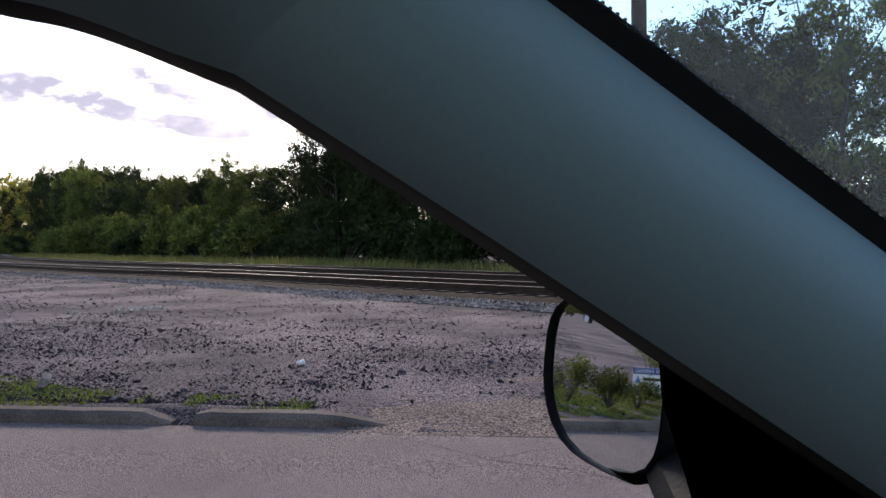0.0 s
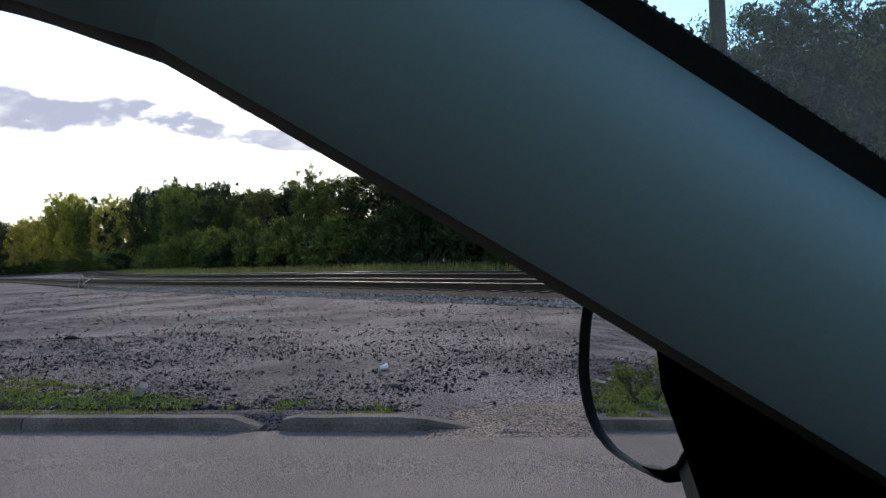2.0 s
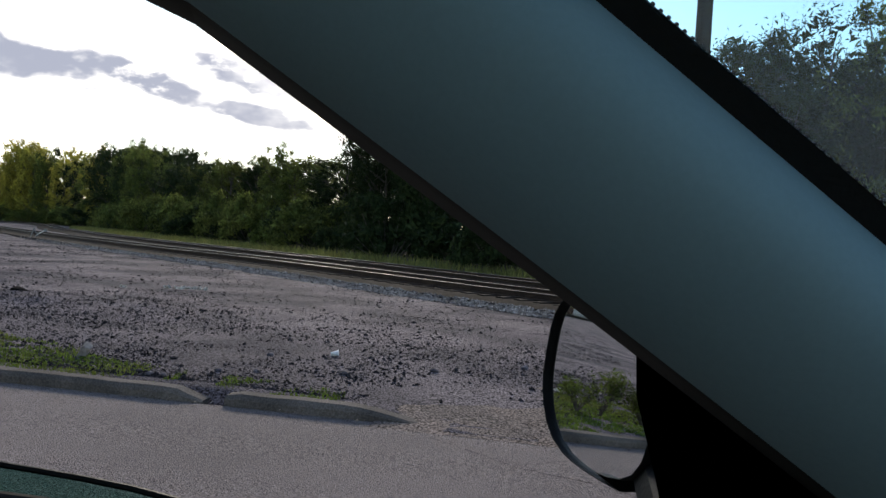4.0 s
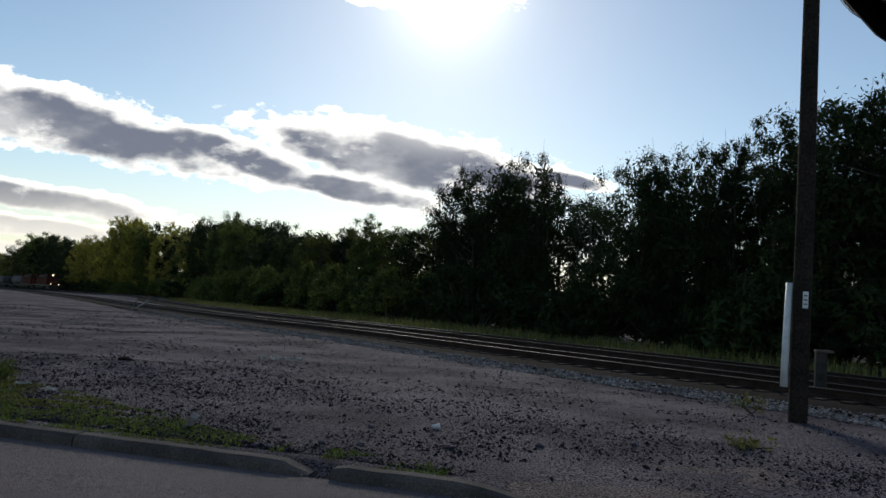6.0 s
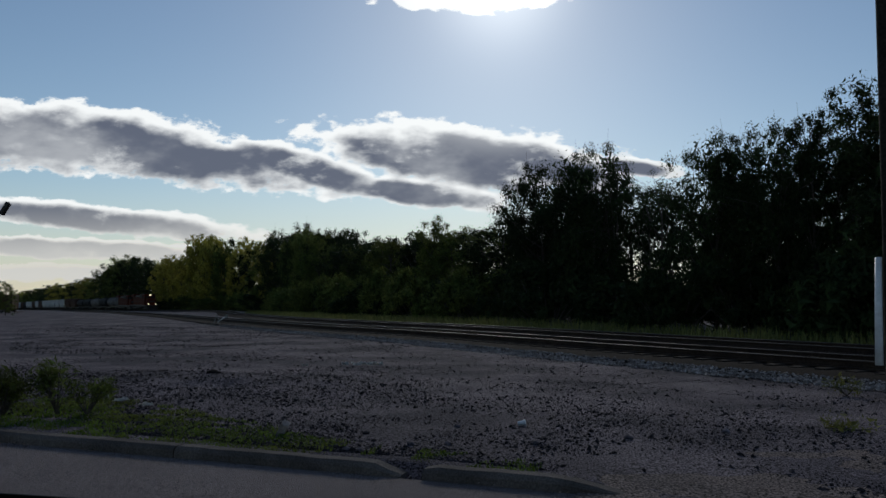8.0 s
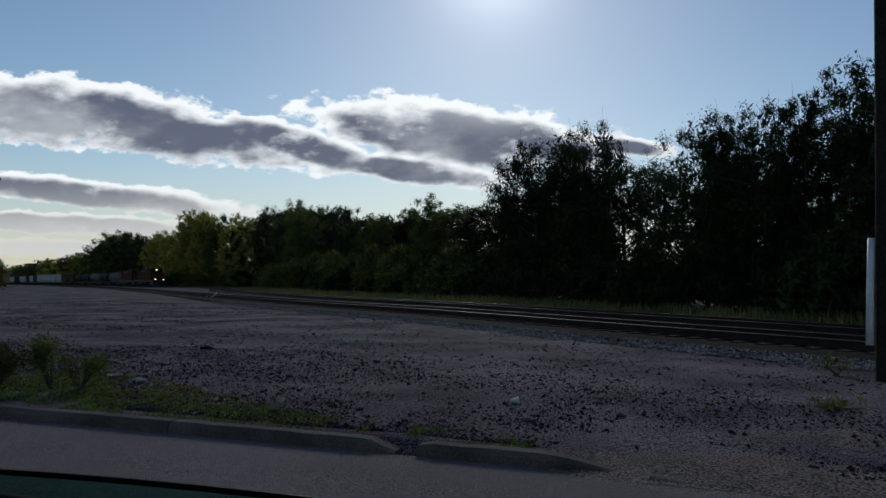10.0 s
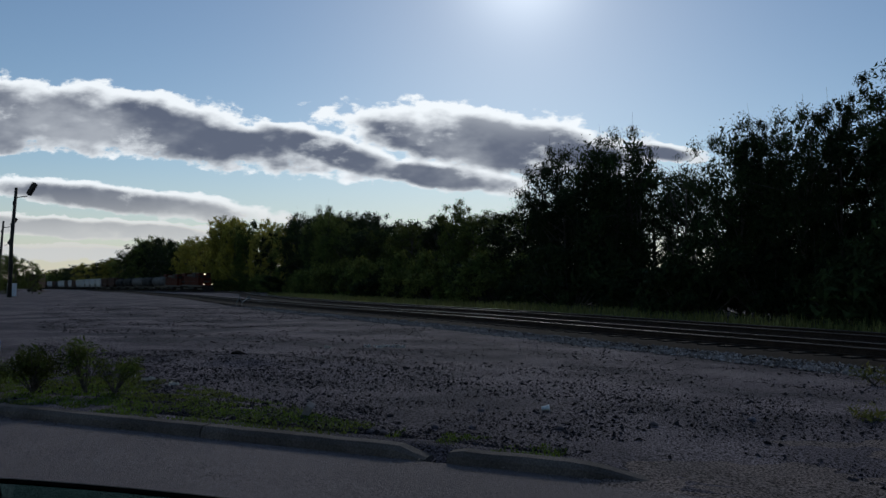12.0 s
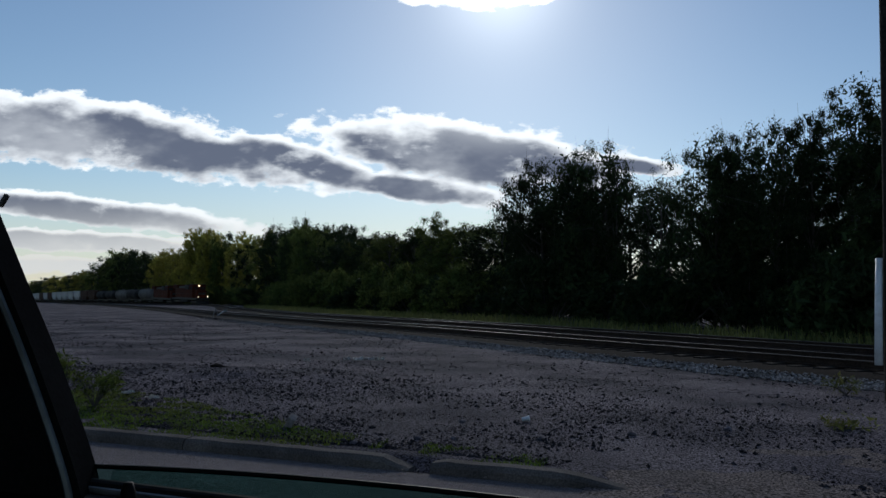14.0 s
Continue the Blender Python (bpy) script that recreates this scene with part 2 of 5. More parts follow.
M = dict(
    asphalt=material("asphalt", (0.186, 0.151, 0.143), 0.95, (0.150, 0.122, 0.116), 0.5, 130.0, 0.7, grain=0.9, spec=0.1),
    lot=material("gravel_lot", (0.150, 0.122, 0.128), 0.95, (0.060, 0.051, 0.060), 0.42, 48.0, 1.0, grain=1.0, spec=0.06, mask=(0.4, 0.6)),
    stone=material("gravel_stone", (0.062, 0.052, 0.056), 0.95, (0.036, 0.031, 0.035), 3.0, 30.0, 0.3, island=1.5, spec=0.12),
    bed=material("oily_ballast", (0.024, 0.018, 0.015), 0.98, (0.014, 0.011, 0.010), 2.0, 14.0, 0.8, spec=0.03),
    ballast=material("ballast", (0.27, 0.23, 0.21), 0.95, (0.14, 0.118, 0.108), 2.0, 12.0, 0.8, island=1.0, spec=0.1),
    kerb=material("kerb_concrete", (0.128, 0.105, 0.092), 0.95, (0.076, 0.063, 0.056), 2.2, 70.0, 0.35, grain=0.25, spec=0.1),
    soil=material("bare_soil", (0.170, 0.129, 0.112), 0.95, (0.120, 0.095, 0.086), 1.5, 48.0, 0.9, grain=0.9, spec=0.06),
    grass=material("grass", (0.080, 0.120, 0.018), 0.8, (0.095, 0.110, 0.024), 0.8, 5.0, 0.0, island=0.6, through_light=0.45, spec=0.12),
    drygrass=material("dry_grass", (0.19, 0.18, 0.055), 0.8, (0.12, 0.13, 0.04), 0.3, 5.0, 0.0, island=0.5, through_light=0.35, spec=0.12),
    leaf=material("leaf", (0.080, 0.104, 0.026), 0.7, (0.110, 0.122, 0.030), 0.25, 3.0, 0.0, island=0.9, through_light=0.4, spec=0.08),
    # near-black copy of leaf: the shade of backlit trees put into the colour
    leaf_shaded=material("leaf_shaded", (0.022, 0.034, 0.013), 0.7, (0.030, 0.042, 0.014), 0.25, 3.0, 0.0, island=0.7, through_light=0.12, spec=0.05),
    leaf_gold=material("leaf_gold", (0.30, 0.26, 0.045), 0.7, (0.19, 0.19, 0.04), 0.25, 3.0, 0.0, island=0.6, through_light=0.5, spec=0.12),
    bark=material("bark", (0.075, 0.062, 0.05), 0.95, (0.045, 0.04, 0.035), 3.0, 18.0, 0.8),
    pole=material("pole_wood", (0.034, 0.026, 0.021), 0.95, (0.022, 0.018, 0.015), 3.0, 25.0, 0.6, spec=0.06),
    rail=material("rail_steel", (0.045, 0.03, 0.022), 0.9, (0.03, 0.02, 0.016), 3.0, 30.0, 0.1, spec=0.1),
    railhead=material("polished_rail", (0.085, 0.070, 0.060), 0.55, (0.045, 0.036, 0.031), 1.2, 30.0, 0.02, metal=0.35, spec=0.2, grain=0.2),
    tie=material("tie_wood", (0.04, 0.032, 0.027), 0.95, (0.028, 0.023, 0.02), 3.0, 25.0, 0.5, spec=0.05),
    white=material("white_plastic", (0.72, 0.72, 0.74), 0.5, (0.6, 0.6, 0.6), 3.0, 25.0, 0.05, grain=0.06),
    paper=material("white_litter", (0.7, 0.68, 0.65), 0.8, (0.45, 0.43, 0.4), 9.0, 40.0, 0.2, grain=0.1),
    edge_trim=material("dark_edge_trim", (0.022, 0.019, 0.017), 0.8, (0.018, 0.016, 0.015), 8.0, 200.0, 0.02, grain=0.05, spec=0.15),
    trim=material("grey_trim", (0.150, 0.212, 0.255), 0.8, (0.144, 0.204, 0.246), 5.0, 300.0, 0.0, grain=0.02, spec=0.2),
    felt=material("black_felt", (0.012, 0.012, 0.0125), 0.95, (0.009, 0.009, 0.0095), 9.0, 250.0, 0.1, spec=0.0, grain=0.15),
    black=material("black_plastic", (0.007, 0.007, 0.0075), 0.6, (0.009, 0.009, 0.0095), 5.0, 200.0, 0.08, spec=0.08, grain=0.06),
    rubber=material("black_rubber", (0.014, 0.014, 0.015), 0.8, (0.02, 0.02, 0.02), 9.0, 200.0, 0.05, spec=0.08, grain=0.06),
    paint=material("dark_car_paint", (0.02, 0.024, 0.03), 0.25, (0.022, 0.026, 0.032), 1.0, 300.0, 0.0, grain=0.06),
    headliner=material("headliner", (0.22, 0.22, 0.215), 0.95, (0.2, 0.2, 0.195), 5.0, 300.0, 0.1, grain=0.06),
    orange=material("orange_paint", (0.075, 0.017, 0.008), 0.75, (0.05, 0.014, 0.008), 0.6, 6.0, 0.05, spec=0.06),
    loco_dark=material("dark_loco_paint", (0.035, 0.033, 0.03), 0.5, (0.05, 0.045, 0.04), 0.8, 6.0, 0.05, spec=0.06),
    loco_grey=material("weathered_grey", (0.06, 0.054, 0.048), 0.8, (0.04, 0.036, 0.032), 0.6, 6.0, 0.05, spec=0.06),
    tank_black=material("black_tank", (0.016, 0.016, 0.017), 0.8, (0.04, 0.036, 0.033), 0.5, 6.0, 0.05, spec=0.06),
    tank_grey=material("grey_tank", (0.13, 0.12, 0.11), 0.8, (0.08, 0.072, 0.066), 0.5, 6.0, 0.05, spec=0.06),
    hopper=material("pale_hopper", (0.5, 0.49, 0.47), 0.6, (0.34, 0.32, 0.3), 0.5, 6.0, 0.05, spec=0.06),
    rust=material("rusty_brown", (0.09, 0.05, 0.035), 0.8, (0.05, 0.033, 0.026), 0.6, 6.0, 0.1, spec=0.06),
    steel=material("galvanised", (0.2, 0.2, 0.2), 0.5, (0.14, 0.14, 0.14), 3.0, 25.0, 0.05, metal=0.6),
    blue=material("sign_blue", (0.02, 0.05, 0.2), 0.5, (0.025, 0.055, 0.21), 3.0, 25.0, 0.0, grain=0.06),
    pale_blue=material("sign_pale_blue", (0.12, 0.27, 0.62), 0.5, (0.12, 0.27, 0.6), 3.0, 25.0, 0.0, grain=0.06),
    lamp=glow_material("headlight", (1.0, 0.74, 0.4), 6.0),
    windshield=pane_material("tinted_windshield", (0.64, 0.86, 0.86), 0.03, 0.045),
    door_glass=pane_material("tinted_door_glass", (0.30, 0.52, 0.48), 0.05),
)
mirror_mat = bpy.data.materials.new("mirror_silver")
mirror_mat.use_nodes = True
mp = mirror_mat.node_tree.nodes["Principled BSDF"]
mp.inputs["Base Color"].default_value, mp.inputs["Metallic"].default_value, mp.inputs["Roughness"].default_value = (0.82, 0.84, 0.84, 1), 1.0, 0.01
M["mirror"] = mirror_mat


# ---- mesh helpers ----
def part(name, bm, mat, parent=None, label="", smooth=False):
    me = bpy.data.meshes.new(name)
    bm.to_mesh(me)
    bm.free()
    me.materials.append(mat)
    if smooth:
        me.shade_smooth()
    ob = new(name, me)
    if parent:
        ob.parent = parent
    return tagged(ob, label) if label else ob


def raw(name, verts, faces, mat, parent=None, label="", smooth=False):
    me = bpy.data.meshes.new(name)
    me.from_pydata(verts, [], faces)
    me.materials.append(mat)
    if smooth:
        me.shade_smooth()
    ob = new(name, me)
    if parent:
        ob.parent = parent
    return tagged(ob, label) if label else ob


def thing(name, m, label, category, group=""):
    ob = new(name)
    ob.empty_display_size = 0.2
    ob.matrix_basis = m
    return tagged(ob, label, category, group)


def add_box(bm, cx, cy, cz, sx, sy, sz, bevel=0.0, turn=None):
    r = bmesh.ops.create_cube(bm, size=1.0)
    vs = r["verts"]
    bmesh.ops.scale(bm, vec=(sx, sy, sz), verts=vs)
    if bevel:
        es = list({e for v in vs for e in v.link_edges})
        out = bmesh.ops.bevel(bm, geom=es, offset=bevel, segments=2, affect="EDGES", profile=0.5)
        vs = list({v for f in out["faces"] for v in f.verts} | {v for v in vs if v.is_valid})
    if turn is not None:
        bmesh.ops.transform(bm, matrix=turn, verts=vs)
    bmesh.ops.translate(bm, vec=(cx, cy, cz), verts=vs)
    return vs


def box(cx, cy, cz, sx, sy, sz, bevel=0.0, turn=None):
    bm = bmesh.new()
    add_box(bm, cx, cy, cz, sx, sy, sz, bevel, turn)
    return bm


def add_tube(bm, pts, radii, sides=8, caps=True):
    """Round tube through points with a radius at each."""
    radii = [float(r) for r in radii]
    pts = [Vector([float(c) for c in p]) for p in pts]
    rings = []
    for i, p in enumerate(pts):
        d = (pts[min(i + 1, len(pts) - 1)] - pts[max(i - 1, 0)]).normalized()
        side = d.cross(Vector((0, 0, 1)) if abs(d.z) < 0.9 else Vector((1, 0, 0))).normalized()
        up = side.cross(d)
        rings.append([bm.verts.new(p + radii[i] * (math.cos(a) * side + math.sin(a) * up)) for a in (2 * math.pi * k / sides for k in range(sides))])
    for r0, r1 in zip(rings, rings[1:]):
        for k in range(sides):
            bm.faces.new((r0[k], r0[(k + 1) % sides], r1[(k + 1) % sides], r1[k]))
    if caps:
        bm.faces.new(rings[0][::-1])
        bm.faces.new(rings[-1])
    return bm


def tube(pts, radii, sides=8):
    return add_tube(bmesh.new(), pts, radii, sides)


def sweep(profile, path):
    """A closed profile (across, up) carried along a level path of (x, y, z)."""
    bm = bmesh.new()
    rings = []
    for i, p in enumerate(path):
        a, b = Vector(path[max(i - 1, 0)]), Vector(path[min(i + 1, len(path) - 1)])
        d = (b - a).normalized()
        side = Vector((d.y, -d.x, 0)).normalized()
        rings.append([bm.verts.new(Vector(p) + u * side + Vector((0, 0, w))) for u, w in profile])
    n = len(profile)
    for r0, r1 in zip(rings, rings[1:]):
        for k in range(n):
            bm.faces.new((r0[k], r0[(k + 1) % n], r1[(k + 1) % n], r1[k]))
    bm.faces.new(rings[0])
    bm.faces.new(rings[-1][::-1])
    bmesh.ops.recalc_face_normals(bm, faces=bm.faces)
    return bm


# ---- ground, road, kerb ----
KERB_Y = 6.05


def grade(x, y):
    """The yard falls gently away towards the far end of the railway."""
    d = max(0.0, -x - 6.0)
    fall = d * d / 16.0 if d < 8.0 else d - 4.0
    k = min(max((y - 10.0) / 14.0, 0.0), 1.0)
    return -0.016 * fall * k * k * (3 - 2 * k)


def lot_height(x, y):
    """Gravel lot: low swells, a rough mound, a ramp down to the road at the drive."""
    z = 0.13 + 0.05 * noise.noise(Vector((x * 0.14, y * 0.14, 0.3))) + 0.02 * noise.noise(Vector((x * 0.7, y * 0.7, 2.0)))
    z += 0.16 * math.exp(-(((x + 8.2) / 2.4) ** 2 + ((y - 11.2) / 1.2) ** 2)) * (0.7 + 0.6 * noise.noise(Vector((x * 1.7, y * 1.7, 5.0))))
    if y < 24:
        ramp = min(max((y - 5.6) / 2.6, 0), 1)
        drive = min(max((x + 2.1) / 1.2, 0), 1)
        z = z * (1 - drive) + (z * ramp + 0.07 * (1 - ramp)) * drive
    if y > 150:
        z *= 0.5
    z += grade(x, y)
    if y < 6.19:
        drive = min(max((x + 1.5) / 0.5, 0), 1) if x < 8 else 0.0
        return 0.02 + (z - 0.02) * drive if y > 5.95 else -0.03
    return z


def steps(stops):
    out = []
    for (a, da), (b, db) in zip(stops, stops[1:]):
        x = a
        while x < b - 1e-6:
            out.append(x)
            x += da
    return out + [stops[-1][0]]


def ground():
    xs = steps([(-3000, 400), (-1000, 100), (-200, 20), (-40, 1.0), (-14, 0.2), (6, 0.6), (24, 8), (120, 100), (1120, 400), (2720, 1)])
    ys = steps([(-2000, 400), (-400, 60), (-40, 8), (0, 1.0), (5, 0.16), (14, 0.3), (26, 1.2), (60, 10), (200, 100), (1000, 500), (3500, 1)])
    verts = [(x, y, lot_height(x, y)) for y in ys for x in xs]
    n = len(xs)
    faces = [(j * n + i, j * n + i + 1, (j + 1) * n + i + 1, (j + 1) * n + i) for j in range(len(ys) - 1) for i in range(n - 1)]
    ob = raw("ground", verts, faces, M["lot"], smooth=True)
    tagged(ob, "grey-mauve packed gravel lot with scattered stones", "ground", kind="structure")


ground()
road_bm = bmesh.new()
rows_ = []
for y in (-7.0, -3.5, 0.0, 3.0, 5.0, 6.04):
    rows_.append([road_bm.verts.new((x, y, 0.072 + 0.03 * (1 - (y / 6.04) ** 2))) for x in range(-120, 121, 10)])
for r0, r1 in zip(rows_, rows_[1:]):
    for k in range(len(r0) - 1):
        road_bm.faces.new((r0[k], r0[k + 1], r1[k + 1], r1[k]))
tagged(part("road", road_bm, M["asphalt"], smooth=True), "worn light-grey asphalt road", "road", kind="structure")


def crack(points, width):
    bm = bmesh.new()
    pts = []
    for (x0, y0), (x1, y1) in zip(points, points[1:]):
        for k in range(10):
            t = k / 10
            x, y = x0 + (x1 - x0) * t, y0 + (y1 - y0) * t
            pts.append((x + 0.03 * noise.noise(Vector((x * 6, y * 6, 1))), y + 0.03 * noise.noise(Vector((x * 6, y * 6, 9)))))
    rows = []
    for i, (x, y) in enumerate(pts):
        w = width * (0.5 + 0.5 * abs(noise.noise(Vector((x * 9, y * 9, 3))))) * min(1, (len(pts) - i) / 6)
        z = 0.072 + 0.03 * (1 - (y / 6.04) ** 2) + 0.004
        rows.append((bm.verts.new((x, y - w, z)), bm.verts.new((x, y + w, z))))
    for a, b in zip(rows, rows[1:]):
        bm.faces.new((a[0], b[0], b[1], a[1]))
    tagged(part("road_crack", bm, M["bed"]), "thin dark crack in the asphalt", "crack", kind="structure")


crack([(-1.1, 5.75), (-0.45, 5.2), (0.1, 5.0), (0.9, 4.4), (1.8, 4.2)], 0.006)
crack([(-0.45, 5.2), (-0.1, 5.5), (0.5, 5.6)], 0.005)
crack([(-4.6, 4.3), (-4.3, 4.8), (-3.9, 5.1)], 0.006)


def kerb():
    root = thing("kerb", pose(0, 0, 0), "weathered grey concrete kerb with a broken gap", "kerb")
    root["kind"] = "structure"
    prof = [(-0.01, -0.1), (0.0, 0.13), (0.012, 0.15), (0.04, 0.172), (0.15, 0.176), (0.175, 0.165), (0.18, -0.1)]

    def run(x0, x1, left=None, right=None):
        """left/right: lengths over which the end slopes down, and its end height."""
        n = max(int((x1 - x0) / 0.12), 3)
        bm = bmesh.new()
        rings = []
        for i in range(n + 1):
            x = x0 + (x1 - x0) * i / n
            k = 1.0
            if left and x - x0 < left[0]:
                k = left[1] + (1 - left[1]) * math.sin(0.5 * math.pi * (x - x0) / left[0])
            if right and x1 - x < right[0]:
                k = min(k, right[1] + (1 - right[1]) * (0.5 - 0.5 * math.cos(math.pi * (x1 - x) / right[0])))
            wob = 0.004 * noise.noise(Vector((x * 17, 0, 4.0))) + 0.006 * noise.noise(Vector((x * 3, 0, 1.0)))
            rings.append([bm.verts.new((x, KERB_Y + u + wob * 0.5, 0.06 + (w - 0.06) * k + wob if w > 0 else w)) for u, w in prof])
        for r0, r1 in zip(rings, rings[1:]):
            for k in range(len(prof) - 1):
                bm.faces.new((r0[k], r1[k], r1[k + 1], r0[k + 1]))
        bm.faces.new(rings[0])
        bm.faces.new(rings[-1][::-1])
        bmesh.ops.recalc_face_normals(bm, faces=bm.faces)
        part("kerb_stone", bm, M["kerb"], root)

    run(-5.27, -3.04, None, (0.3, 0.3))
    run(-2.85, -1.0, (0.06, 0.8), (0.9, 0.1))
    x = -5.285
    while x > -60:
        run(x - 3.02, x)
        x -= 3.035
    run(8.0, 11.0, (1.0, 0.1))
    x = 11.015
    while x < 40:
        run(x, x + 3.0)
        x += 3.015


kerb()


def drive_soil():
    """Bare brown soil spread over the mouth of the drive."""
    verts, faces = [], []
    n, m = 60, 26
    for j in range(m + 1):
        for i in range(n + 1):
            x, y = -1.6 + 8.2 * i / n, 5.86 + 2.8 * j / m
            cover = 0.25 - 0.45 * (y - 6.0) + 0.5 * min(0.6, x + 1.0) + 0.8 * noise.noise(Vector((x * 0.8, y * 1.3, 3))) + 0.6 * noise.noise(Vector((x * 2.5, y * 3.6, 7))) + 0.3 * noise.noise(Vector((x * 7, y * 9, 1)))
            edge = min(max((y - 5.9) / 0.35, 0.0), 1.0)
            base = 0.0745 * (1 - edge) + max(lot_height(x, max(y, 6.2)), 0.0745) * edge
            verts.append((x, y, base + (0.016 if y > 6.06 else 0.004) * min(max(cover, -1.2), 0.6)))
    for j in range(m):
        for i in range(n):
            k = j * (n + 1) + i
            faces.append((k, k + 1, k + n + 2, k + n + 1))
    ob = raw("drive_soil", verts, faces, M["soil"], smooth=True)
    tagged(ob, "bare brown soil at the mouth of the drive", "soil", kind="structure")


drive_soil()

# ---- railway ----
A_POINTS = [(13.0, 9.4), (1.4, 17.9), (-3.8, 21.6), (-16.2, 31.55), (-35.5, 49.65), (-66.4, 81.0), (-120, 131), (-236, 232)]
B_POINTS = [(14, 12.9), (2.95, 21.9), (-4.8, 27.3), (-12.2, 33.7), (-19.7, 40.9), (-33, 54.5), (-60, 86), (-88, 124), (-114, 152), (-273.7, 272.4), (-593, 513), (-992, 814)]


def along(points, s):
    """Centre of a track, s metres from its near end."""
    for (x0, y0), (x1, y1) in zip(points, points[1:]):
        d = math.hypot(x1 - x0, y1 - y0)
        if s <= d or (x1, y1) == points[-1]:
            return Vector((x0 + (x1 - x0) * s / d, y0 + (y1 - y0) * s / d))
        s -= d


def a_path(s):
    return sum((along(A_POINTS, max(0.0, s + k)) for k in (-3.0, 0.0, 3.0)), Vector((0, 0))) / 3


def b_path(s):
    return sum((along(B_POINTS, max(0.0, s + k)) for k in (-6.0, -3.0, 0.0, 3.0, 6.0)), Vector((0, 0))) / 5


def track(name, centre, label, length, fine_to):
    root = thing(name, pose(0, 0, 0), label, "railway track", "railway tracks")
    root["kind"] = "structure"
    path = [centre(s) for s in steps([(0, 3.0), (120, 12.0), (length, 1)])]
    part("ballast_bed", sweep([(-2.4, -0.1), (-2.15, 0.15), (-1.45, 0.2), (1.45, 0.2), (2.1, 0.0)], [(p.x, p.y, 0.03 + grade(p.x, p.y)) for p in path]), M["bed"], root)
    web = [(-0.07, 0), (-0.07, 0.02), (-0.012, 0.03), (-0.012, 0.12), (-0.035, 0.13), (-0.035, 0.158), (0.035, 0.158), (0.035, 0.13), (0.012, 0.12), (0.012, 0.03), (0.07, 0.02), (0.07, 0)]
    for off in (-0.752, 0.752):
        line = []
        for i, p in enumerate(path):
            d = (path[min(i + 1, len(path) - 1)] - path[max(i - 1, 0)]).normalized()
            line.append((p.x + d.y * off, p.y - d.x * off, 0.25 + grade(p.x, p.y)))
        rail_part = part("rail", sweep(web, line), M["rail"], root)
        part("rail_head", sweep([(-0.037, -0.008), (-0.036, 0.0), (-0.026, 0.006), (0.026, 0.006), (0.036, 0.0), (0.037, -0.008)], [(x, y, z + 0.1585) for x, y, z in line]), M["railhead"], rail_part, "bright worn rail head")
    me = None
    s = 0.0
    while s < fine_to:
        p, q = centre(s), centre(s + 0.3)
        turn = math.degrees(math.atan2(q.y - p.y, q.x - p.x))
        if me is None:
            bm = box(0, 0, 0, 0.22, 2.6, 0.16, 0.012)
            ob = part("tie", bm, M["tie"], root)
            me = ob.data
        else:
            ob = new("tie", me)
            ob.parent = root
        ob.matrix_basis = pose(p.x, p.y, 0.175 + grade(p.x, p.y) + 0.008 * random.uniform(-1, 1), 0, 0, turn + random.uniform(-1.5, 1.5))
        s += 0.56
    return root


track("siding_track", a_path, "rusty siding track on dark ballast", 325, 95)
track("main_track", b_path, "main railway track with worn bright rails", 1500, 95)


# ---- trees ----
rng = np.random.default_rng(7)


def leaf_blades(p, normal, size):
    n = len(p)
    a = np.cross(normal, rng.normal(size=(n, 3)))
    a /= np.linalg.norm(a, axis=1)[:, None]
    b = np.cross(normal, a)
    b /= np.linalg.norm(b, axis=1)[:, None]
    s = (size * rng.uniform(0.6, 1.35, n))[:, None]
    return np.stack([p - a * s, p + b * s * 0.5, p + a * s - b * s * 0.3], axis=1).reshape(-1, 3)


def leaf_cloud(centres, radii, per, size, flat=0.75, fill=0.95):
    """Small leaves over the shell of each clump, and larger ones that fill it."""
    def spread(per, mean, dev):
        c = np.repeat(np.array(centres), per, axis=0)
        r = np.repeat(np.array(radii), per)
        v = rng.normal(size=(len(c), 3))
        v /= np.linalg.norm(v, axis=1)[:, None]
        return c + v * (r * np.clip(np.abs(rng.normal(mean, dev, len(c))), 0.0, 1.08))[:, None] * np.array([1, 1, flat]), v
    p, v = spread(per, 0.82, 0.2)
    quad = leaf_blades(p, v + rng.normal(size=v.shape) * 0.55, size)
    k = max(int(per * fill), 1)
    q, w = spread(k, 0.48, 0.2)
    quad = np.concatenate([quad, leaf_blades(q, w + rng.normal(size=w.shape) * 0.8, size * 2.7 * np.clip(np.repeat(np.array(radii), k) / max(radii), 0.4, 1.0))])
    return quad.tolist(), np.arange(len(quad)).reshape(-1, 3).tolist()


